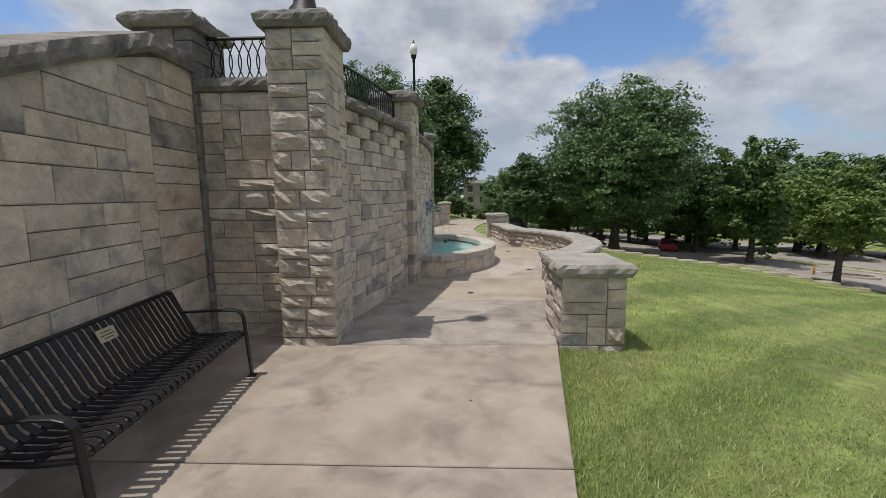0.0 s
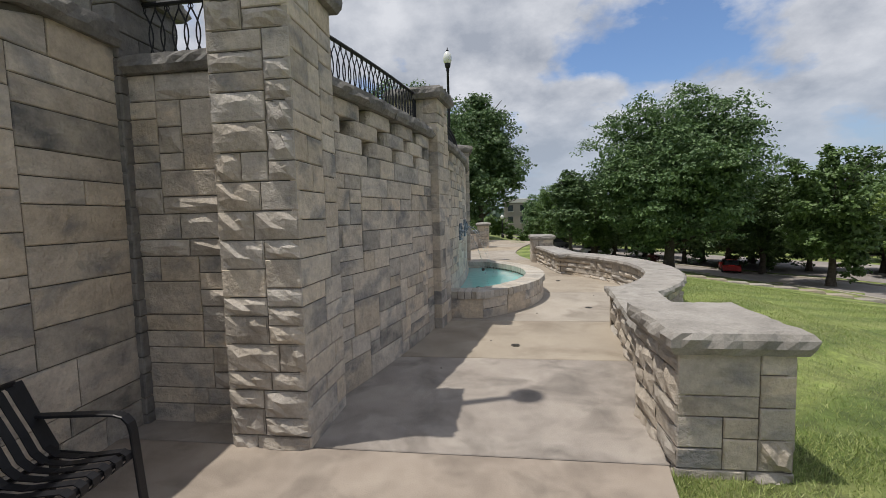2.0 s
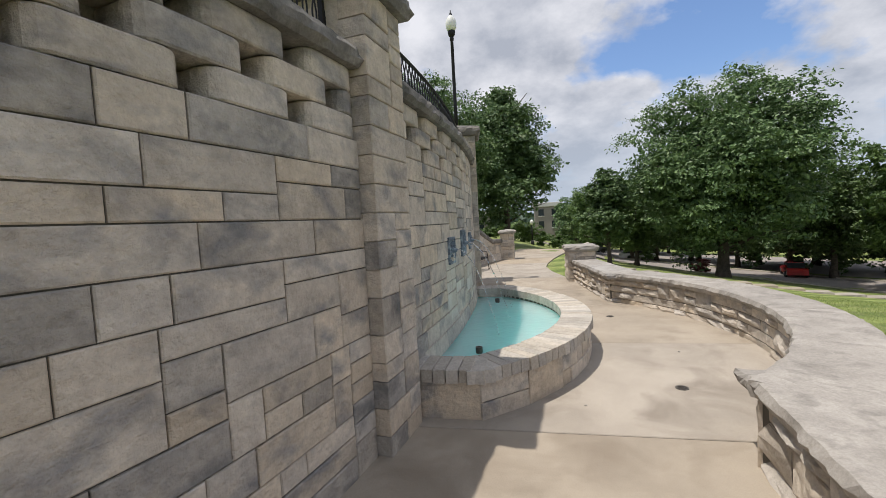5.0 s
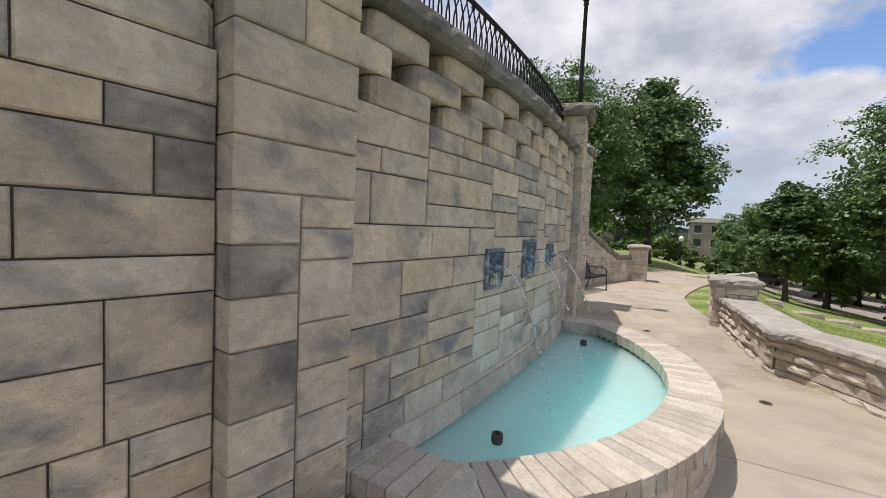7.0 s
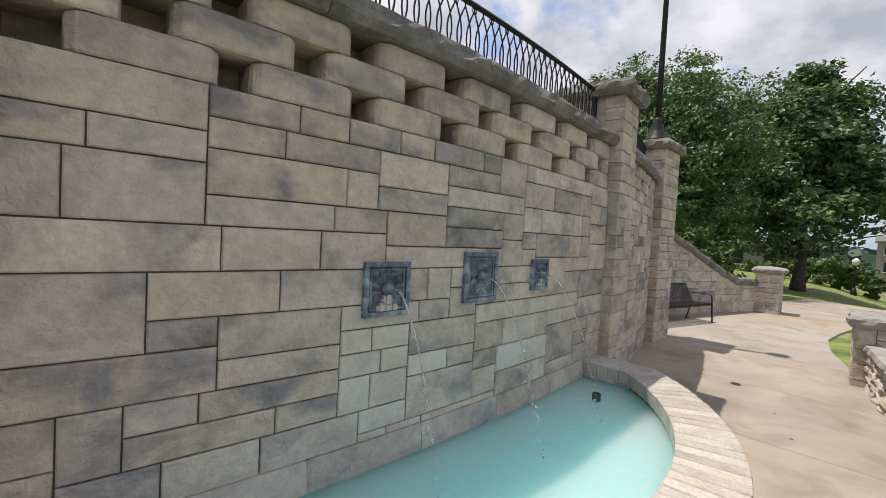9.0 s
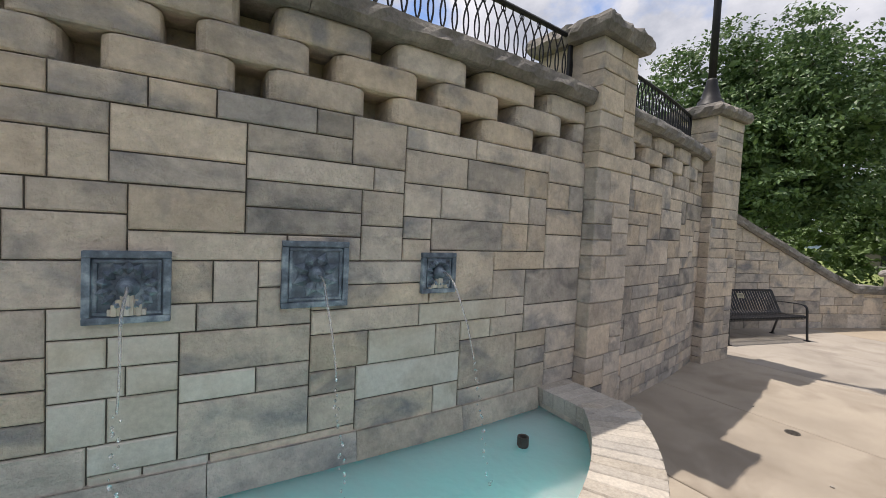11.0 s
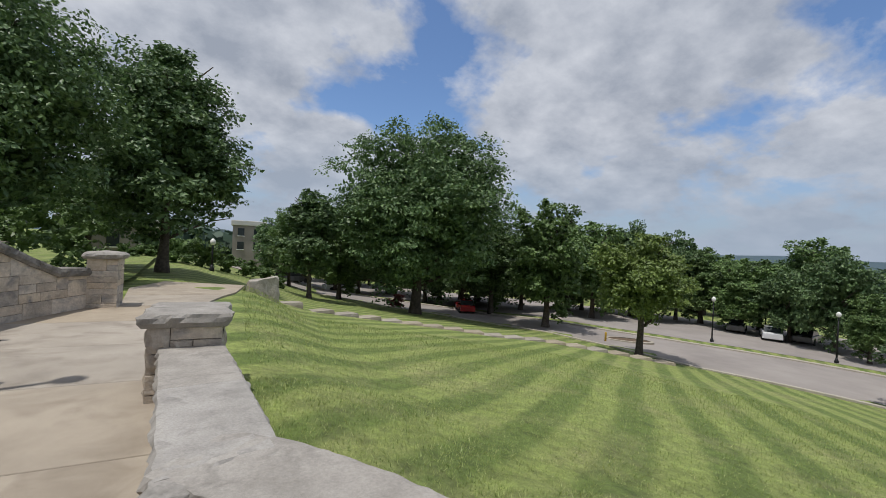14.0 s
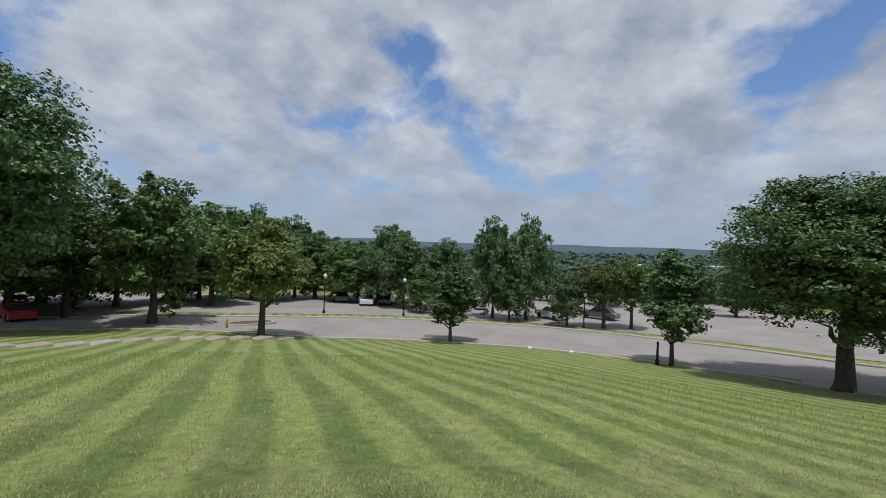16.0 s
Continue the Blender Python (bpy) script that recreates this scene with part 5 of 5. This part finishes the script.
MAPLE = tree("lawn_tree", 8, "mid-green leafy tree with an uneven crown on the slope", M_LEAF2, leaves=17000, lobes=70, leaf=0.15, rx=3.8, rz=4.8, zc=5.1, bole=1.3, reach=0.85)
YOUNG = tree("young_tree", 13, "young slender green tree with a pointed crown beside the road", M_LEAF, leaves=15000, lobes=70, leaf=0.14, rx=2.9, rz=4.3, zc=5.7, bole=1.6, point=0.6, girth=0.17)
PALE = tree("maple_tree", 21, "yellow-green maple with an open spreading crown by the road", M_LEAF3, leaves=22000, lobes=70, leaf=0.135, rx=4.1, rz=3.7, zc=6.1, bole=2.2)
used = set()


def plant(ob, b, d, h, w, turn, label="", base=None):
    x, y = OX + d * math.sin(radians(b)), OY + d * math.cos(radians(b))
    z = ground_z(x, y) if base is None else base
    full = {BIG: 9.4, WIDE: 9.4, TALL: 7.0, OAK: 9.4, MAPLE: 7.9, YOUNG: 5.6, PALE: 8.4}[ob]
    m = pose(x, y, z, 0, 0, turn) @ Matrix.Diagonal((w / full, w / full, h / 10.2, 1))
    if ob not in used:
        used.add(ob)
        ob.matrix_world = m
        t = ob
    else:
        keep = ob.scale.copy()
        ob.scale = (1, 1, 1)
        t = copy_thing(ob, m)
        ob.scale = keep
    if label:
        t["label"] = label
    return t


plant(BIG, 22.7, 40, 19.2, 17.5, 0, "very large dark-green shade tree with a domed crown on the lawn")
plant(WIDE, 118.8, 27, 10.8, 12.8, 130, "wide low-branching shade tree beside the road")
plant(BIG, -25, 19, 9.9, 8.8, 70, "dense round tree on the terrace behind the sloping wall", 0.4)
plant(TALL, -7.6, 25.5, 11.8, 8.8, 20, "tall dark-green tree with a tapering crown behind the path's end", 0.0)
plant(YOUNG, 8.7, 36, 9.6, 6.4, 200)
plant(MAPLE, 12.5, 46, 9.0, 7.5, 33)
plant(MAPLE, 40.3, 42, 13.2, 9.5, 10)
plant(MAPLE, 33, 50, 12.0, 9.5, 60)
plant(PALE, 51.7, 31.5, 8.9, 7.2, 0)
plant(YOUNG, 76.2, 34.3, 7.1, 5.0, 90)
plant(YOUNG, 103.7, 30.9, 8.2, 4.9, 150)
plant(MAPLE, 6.2, 50, 9.6, 5.5, 220)
plant(MAPLE, 46, 54, 12.5, 9.0, 320)
plant(OAK, 50.5, 62, 14.0, 9.0, 250)
plant(OAK, 55.5, 64, 13.0, 8.0, 20)
plant(MAPLE, 61.5, 60, 9.2, 7.5, 140)
plant(OAK, 66, 58, 8.6, 7.0, 40)
plant(OAK, 69.5, 56, 11.0, 7.5, 80)
plant(OAK, 75.0, 60, 10.8, 7.5, 200)
plant(MAPLE, 72, 52, 6.5, 4.5, 100)
plant(OAK, 81.8, 50, 13.2, 6.0, 10)
plant(OAK, 86.2, 50, 13.4, 6.2, 100)
plant(OAK, 84, 48.5, 6.4, 5.2, 180)
plant(OAK, 91.5, 46.5, 6.4, 4.6, 300)
plant(PALE, 96, 47, 7.8, 6.0, 45)
plant(PALE, 99.2, 48, 8.0, 5.4, 145)
rnd = random.Random(77)
for k in range(40):
    b = 4 + k * 3.4 + rnd.uniform(-1.4, 1.4)
    if 70 < b < 130:
        d, h = rnd.uniform(66, 90), rnd.uniform(5.5, 8.0)
    else:
        d, h = rnd.uniform(62, 84), rnd.uniform(9, 12.5)
    plant((OAK, MAPLE)[k % 2], b, d, h, h * rnd.uniform(0.75, 0.95), rnd.uniform(0, 360), "green roadside tree in the row beyond the road")
for b, d, h in ((-14, 48, 9), (-20, 55, 10), (-30, 40, 10), (-38, 34, 11), (12, 58, 11), (24, 57, 11.5), (29, 55, 12.5), (37, 57, 12), (7, 62, 10.5), (15, 60, 10), (19, 64, 11), (26, 62, 11), (33, 60, 12), (31, 66, 12.5), (43, 60, 13), (48, 64, 12.5), (53, 60, 10), (58, 64, 10.5), (63.5, 66, 9.5)):
    plant((MAPLE, OAK)[int(d) % 2], b, d, h, h * 0.85, b * 9, "leafy green tree standing behind the lawn")


def wood_stuff():
    """The far woods: leaf sprays over the land to the hills."""
    rg = np.random.RandomState(4)
    vv = []
    for _ in range(6500):
        b, d = radians(rg.uniform(-8, 150)), 95 * (700 / 95) ** rg.uniform(0, 1)
        x, y = OX + d * math.sin(b), OY + d * math.cos(b)
        r = rg.uniform(3, 5.5) * (1 + d / 600)
        zc = ground_z(x, y) + r * 0.35
        m = 20
        dd = rg.normal(size=(m, 3))
        dd /= np.linalg.norm(dd, axis=1)[:, None]
        dd[:, 2] = np.abs(dd[:, 2])
        p = np.array([x, y, zc]) + dd * r * np.array([1, 1, 0.75]) * rg.uniform(0.6, 1, (m, 1))
        a = np.cross(dd, rg.normal(size=(m, 3)))
        a /= np.linalg.norm(a, axis=1)[:, None]
        c = np.cross(dd, a)
        s = r * 0.24
        vv.append(np.stack([p - a * s, p + c * s, p + a * s, p - c * s], 1))
    v = np.concatenate(vv).reshape(-1, 3)
    me = bpy.data.meshes.new("woods")
    me.from_pydata(v.tolist(), [], np.arange(len(v)).reshape(-1, 4).tolist())
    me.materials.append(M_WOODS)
    tagged(part("woods", me, None), "far green woods spreading towards the hills", "woods", kind="stuff")


wood_stuff()


def bush(x, y, z, r, seed, mat=M_LEAF2, label="rounded green shrub at the lawn's far edge"):
    ob = part("shrub", crown_mesh(seed, r, r * 0.8, r * 0.55, 1800, 14, 0.1, mat, pads=9), None)
    ob.location = (x, y, z)
    tagged(ob, label, "shrub", group="shrubs by the lawn")


for k in range(9):
    b, d = -48 + 4.0 * k, 24 + (k * 5) % 4
    x, y = OX + d * math.sin(radians(b)), OY + d * math.cos(radians(b))
    bush(x, y, terrace_z(x, y), 2.0 + 0.2 * (k % 3), 330 + k)
for k in range(9):
    b, d = -11 + 2.0 * k, 38 + (k * 7) % 5
    x, y = OX + d * math.sin(radians(b)), OY + d * math.cos(radians(b))
    bush(x, y, ground_z(x, y), 1.0 + 0.15 * (k % 4), 300 + k)


for b, d, r, mt, words in ((20.0, 47, 1.25, M_REDLEAF, "rounded dull-red shrub under the trees"), (-3.2, 36, 2.0, M_LEAF2, "large rounded green shrub at the path's end"),
                           (-6.5, 37, 1.7, M_LEAF2, "large rounded green shrub at the path's end")):
    x, y = OX + d * math.sin(radians(b)), OY + d * math.cos(radians(b))
    bush(x, y, ground_z(x, y), r, 360 + int(b), mt, words)


# ---- boulder and edging slabs on the lawn ----
def boulder(x, y, z):
    bm = bmesh.new()
    bmesh.ops.create_icosphere(bm, subdivisions=4, radius=1.0)
    for v in bm.verts:
        p = v.co.copy()
        q = Vector((max(-0.72, min(0.72, p.x)), max(-0.45, min(0.45, p.y)), max(-0.62, min(0.62 + 0.14 * p.x, p.z))))
        n = noise.noise(p * 1.7) * 0.12 + noise.noise(p * 5) * 0.04
        v.co = Vector((q.x * 1.35, q.y * 1.1, q.z * 1.15)) * (1 + n)
    ob = part("boulder", bm, M_MULCH)
    ob.matrix_world = pose(x, y, z + 0.3, 0, 0, 10) @ Matrix.Diagonal((0.62, 0.7, 0.82, 1))
    tagged(ob, "large pale grey upright boulder on the lawn beside the path", "boulder")


bx, by = OX + 20 * math.sin(radians(3.1)), OY + 20 * math.cos(radians(3.1))
boulder(bx, by, ground_z(bx, by) + 0.1)
EDGE_D = [(5, 22.5), (9.4, 22.5), (19.2, 24), (34, 24.5), (45, 26.5), (54, 29.5), (60, 31)]
steps_n = 18
for k in range(steps_n):
    b = 6 + 48 * (k / (steps_n - 1)) ** 0.9
    d = lerp_table(EDGE_D, b)
    x, y = OX + d * math.sin(radians(b)), OY + d * math.cos(radians(b))
    b2 = b + 1
    d2 = lerp_table(EDGE_D, b2)
    x2, y2 = OX + d2 * math.sin(radians(b2)), OY + d2 * math.cos(radians(b2))
    ob = part("stone_slab", block_cap(-0.68, 0.68, -0.55, 0.55, -0.35, 0.10, M_SLABSTONE, k, 0.02, 0.0), None)
    ob.matrix_world = pose(x, y, ground_z(x, y), -3, 0, math.degrees(math.atan2(y2 - y, x2 - x)) + 11)
    tagged(ob, "flat pale limestone slab let into the lawn, one of a stepped row", "stone slab", group="stepped slabs along the lawn")


# ---- far buildings, cars, signs ----
def building(x, y, z, turn, w, dp, h, floors, label, roof_mat):
    g = new("building")
    g.matrix_world = pose(x, y, z, 0, 0, turn)
    tagged(g, label, "building")
    part("wall", box(-w / 2, w / 2, -dp / 2, dp / 2, -3, h), M_WALLTAN, g)
    part("roof", box(-w / 2 - 0.3, w / 2 + 0.3, -dp / 2 - 0.3, dp / 2 + 0.3, h, h + 0.9, 0.1), roof_mat, g)
    fh = h / floors
    n = max(2, int(w / 2.4))
    for fl in range(floors):
        for k in range(n):
            cx = -w / 2 + w * (k + 0.5) / n
            win = part("window", box(cx - 0.55, cx + 0.55, -dp / 2 - 0.06, -dp / 2 + 0.1, fh * fl + fh * 0.25, fh * fl + fh * 0.8), M_GLASSDARK, g)
            part("sill", box(cx - 0.65, cx + 0.65, -dp / 2 - 0.14, -dp / 2 + 0.05, fh * fl + fh * 0.2, fh * fl + fh * 0.25), M_WHITE, win)


building(5.2, 96, -1.0, 0, 5.4, 9, 5.0, 2, "two-storey tan masonry building with a pale flat roof beyond the trees", M_ROOF)
building(-9.5, 66, -0.6, 12, 9.0, 8, 2.9, 1, "low pale building with a white flat roof behind the terrace", M_ROOF)
for b, d, w, h in ((107.5, 120, 30, 4.0), (112, 150, 40, 5.0), (104, 170, 34, 4.5)):
    x, y = OX + d * math.sin(radians(b)), OY + d * math.cos(radians(b))
    building(x, y, ground_z(x, y), 180 - b, w, 16, h, 1, "low tan commercial building with a broad white roof in the distance", M_ROOF)


def car(b, d, turn, paint, label):
    x, y = OX + d * math.sin(radians(b)), OY + d * math.cos(radians(b))
    c = new("car")
    c.matrix_world = pose(x, y, ground_z(x, y) + 0.03, 0, 0, turn)
    tagged(c, label, "car", group="cars beyond the road")

    def hull(prof, half, inset):
        bm = bmesh.new()
        rings = [[bm.verts.new((px, sy * (half - inset * (pz > 0.8)), pz)) for px, pz in prof] for sy in (-1, 1)]
        n = len(prof)
        for k in range(n):
            bm.faces.new((rings[0][k], rings[0][(k + 1) % n], rings[1][(k + 1) % n], rings[1][k]))
        bm.faces.new(list(reversed(rings[0])))
        bm.faces.new(rings[1])
        bmesh.ops.bevel(bm, geom=list(bm.edges), offset=0.04, segments=2, affect="EDGES")
        return bm
    part("body", hull([(-2.2, 0.3), (2.2, 0.3), (2.25, 0.6), (2.1, 0.82), (1.2, 0.92), (-1.9, 0.95), (-2.2, 0.85)], 0.88, 0.05), paint, c)
    part("cabin", hull([(-1.7, 0.9), (1.1, 0.9), (0.45, 1.42), (-1.2, 1.45)], 0.78, 0.08), M_GLASSDARK, c)
    part("roof", box(-1.1, 0.4, -0.66, 0.66, 1.41, 1.48, 0.02), paint, c)
    for px in (-1.35, 1.35):
        for sy in (-1, 1):
            wheel = lathe([(0.12, -0.1), (0.3, -0.1), (0.33, -0.06), (0.33, 0.06), (0.3, 0.1), (0.12, 0.1)], 16)
            bmesh.ops.rotate(wheel, verts=wheel.verts, cent=(0, 0, 0), matrix=Matrix.Rotation(radians(90), 3, "X"))
            wo = part("wheel", wheel, M_TYRE, c)
            wo.location = (px, sy * 0.82, 0.33)


car(89.6, 52, 40, M_CARWHITE, "white car parked beyond the road")
car(95.5, 55, 60, M_CARGREY, "dark grey car parked beyond the road")
car(64.5, 58, 30, M_CARWHITE, "white car parked under the trees beyond the road")
car(29.5, 50, 70, M_CARRED, "red car parked under the trees beyond the lawn")
car(67.5, 60, 10, M_CARGREY, "dark grey car parked under the trees beyond the road")
car(80, 60, 20, M_CARWHITE, "white car parked under the trees beyond the road")
car(6.8, 60, 15, M_CARGREY, "dark grey car parked under the trees beyond the lawn")
car(12.6, 59, 8, M_CARWHITE, "white car parked under the trees beyond the lawn")
car(61.5, 61, 25, M_CARGREY, "dark grey car parked beyond the road under the trees")


def road_lamp(b, d, h, head_mat, label):
    """A slim lamp on a straight pole."""
    x, y = OX + d * math.sin(radians(b)), OY + d * math.cos(radians(b))
    la = new("road_lamp")
    la.location = (x, y, ground_z(x, y))
    tagged(la, label, "street lamp", group="lamps beyond the road")
    part("base", lathe([(0.16, -0.1), (0.16, 0.2), (0.11, 0.28), (0.08, 0.45)], 12), M_IRON, la, smooth=True)
    part("pole", lathe([(0.065, 0.45), (0.045, h - 0.35)], 10), M_IRON, la, smooth=True)
    part("head", lathe([(0.07, h - 0.35), (0.17, h - 0.25), (0.19, h - 0.05), (0.1, h + 0.06), (0.02, h + 0.12)], 12), head_mat, la, smooth=True)


for b, d, h in ((59.2, 47.5, 4.2), (64.0, 62, 4.0), (69.7, 48.5, 4.2), (93.6, 46, 3.6), (-2.6, 34, 2.2)):
    road_lamp(b, d, h, M_GLOBE, "slim dark lamp post with a pale globe head")

# traffic island with a yellow post at the road's bend
M_YELLOW = material("yellow_post_paint", [(0.50, 0.30, 0.03), (0.62, 0.40, 0.05)], 6.0, rough=0.6)
M_MULCHBED = material("brown_mulch", [(0.09, 0.06, 0.04), (0.17, 0.12, 0.08)], 8.0, rough=0.95, bump=0.8, fine=20)
ix, iy = OX + 39.5 * math.sin(radians(50.5)), OY + 39.5 * math.cos(radians(50.5))
island = new("traffic_island")
island.matrix_world = pose(ix, iy, ground_z(ix, iy) + 0.03, 0, 0, -42)
tagged(island, "oval traffic island with a pale kerb and brown mulch", "traffic island")
for nm, r0, r1, z, mt in (("kerb", 0.86, 1.0, 0.15, M_KERB), ("mulch", 0.0, 0.86, 0.11, M_MULCHBED)):
    ring_v, ring_f = [], []
    for k in range(32):
        a = 2 * math.pi * k / 32
        for r, zz in ((r1, -0.2), (r1, z - 0.02), (r1 - 0.02, z), (r0, z)):
            ring_v.append((2.0 * r * math.cos(a), 0.85 * r * math.sin(a), zz))
    for k in range(32):
        for q in range(3):
            c, e = k * 4 + q, ((k + 1) % 32) * 4 + q
            ring_f.append((c, e, e + 1, c + 1))
    part(nm, quads(nm, ring_v, ring_f, mt), None, island)
px, py = OX + 37.6 * math.sin(radians(47.8)), OY + 37.6 * math.cos(radians(47.8))
bollard = part("bollard", lathe([(0.08, -0.1), (0.08, 0.7), (0.068, 0.77), (0.025, 0.8)], 14), M_YELLOW, smooth=True)
bollard.location = (px, py, ground_z(px, py))
tagged(bollard, "short yellow painted bollard at the road's edge", "bollard")
px, py = OX + 30.4 * math.sin(radians(102.2)), OY + 30.4 * math.cos(radians(102.2))
bollard = part("bollard", lathe([(0.13, -0.1), (0.13, 0.25), (0.08, 0.4), (0.06, 1.3), (0.09, 1.4), (0.02, 1.55)], 14), M_IRON, smooth=True)
bollard.location = (px, py, ground_z(px, py))
tagged(bollard, "dark iron bollard beside a young tree at the lawn's edge", "bollard")

for b in (86.9, 92.2):
    d = lerp_table(KERB_NEAR, b) - 0.9
    x, y = OX + d * math.sin(radians(b)), OY + d * math.cos(radians(b))
    ob = part("marker_block", box(-0.22, 0.22, -0.12, 0.12, -0.1, 0.22, 0.03), M_WHITE)
    ob.location = (x, y, ground_z(x, y))
    tagged(ob, "small white concrete marker block at the lawn's edge", "marker", group="markers at the kerb")


# ---- grass blades near the path ----
def blades():
    rg = np.random.RandomState(9)
    n = 110000
    y = np.where(rg.uniform(size=n) < 0.62, rg.uniform(-4.4, 0.6, n), rg.uniform(0.6, 12.0, n))
    x = np.empty(n)
    keep = np.ones(n, bool)
    z = np.empty(n)
    for i in range(n):
        yy = y[i]
        if yy < 0:
            e = 2.35 + 0.18 * yy
        elif 3.2 < yy < 8.8:
            e = 0.41 + math.sqrt(4.1 ** 2 - (yy - 6) ** 2)
        else:
            e = 2.93 + 0.13 * min(yy, 12 - yy) if yy > 0.7 and yy < 11.3 else 3.02
        x[i] = e + 0.0 + 4.2 * rg.uniform() ** 1.6
        z[i] = ground_z(x[i], yy)
    ang = rg.uniform(0, 2 * np.pi, n)
    h = rg.uniform(0.02, 0.048, n) * np.where((x - 2.3) < 0.4, 1.2, 1.0)
    w = rg.uniform(0.0025, 0.005, n)
    lean = rg.normal(0, 0.018, (n, 2))
    base = np.stack([x, y, z - 0.004], 1)
    side = np.stack([np.cos(ang) * w, np.sin(ang) * w, np.zeros(n)], 1)
    tip = base + np.stack([lean[:, 0], lean[:, 1], h], 1)
    v = np.stack([base - side, base + side, tip], 1).reshape(-1, 3)
    # thinner over the open slope
    n2 = 85000
    bb, dd = np.radians(rg.uniform(-8, 135, n2)), 1.5 + 17 * rg.uniform(size=n2) ** 0.8
    x2, y2 = OX + dd * np.sin(bb), OY + dd * np.cos(bb)
    off_path = (x2 > 4.75) | ((x2 > 3.35) & ((y2 < 1.0) | (y2 > 11.0)))
    x2, y2, dd = x2[off_path], y2[off_path], dd[off_path]
    n2 = len(x2)
    z2 = np.array([ground_z(a, c) for a, c in zip(x2, y2)])
    grow = 0.7 + dd / 12
    a2 = rg.uniform(0, 2 * np.pi, n2)
    foot = np.stack([x2, y2, z2 - 0.004], 1)
    side2 = np.stack([np.cos(a2), np.sin(a2), np.zeros(n2)], 1) * (rg.uniform(0.003, 0.006, n2) * grow)[:, None]
    top2 = foot + np.stack([rg.normal(0, 0.02, n2), rg.normal(0, 0.02, n2), rg.uniform(0.02, 0.04, n2) * grow], 1)
    v = np.concatenate([v, np.stack([foot - side2, foot + side2, top2], 1).reshape(-1, 3)])
    n += n2
    me = bpy.data.meshes.new("grass")
    me.from_pydata(v.tolist(), [], np.arange(3 * n).reshape(-1, 3).tolist())
    me.materials.append(M_BLADE)
    tagged(part("grass", me, None), "short mown grass blades along the path's edge", "grass", kind="stuff")


blades()
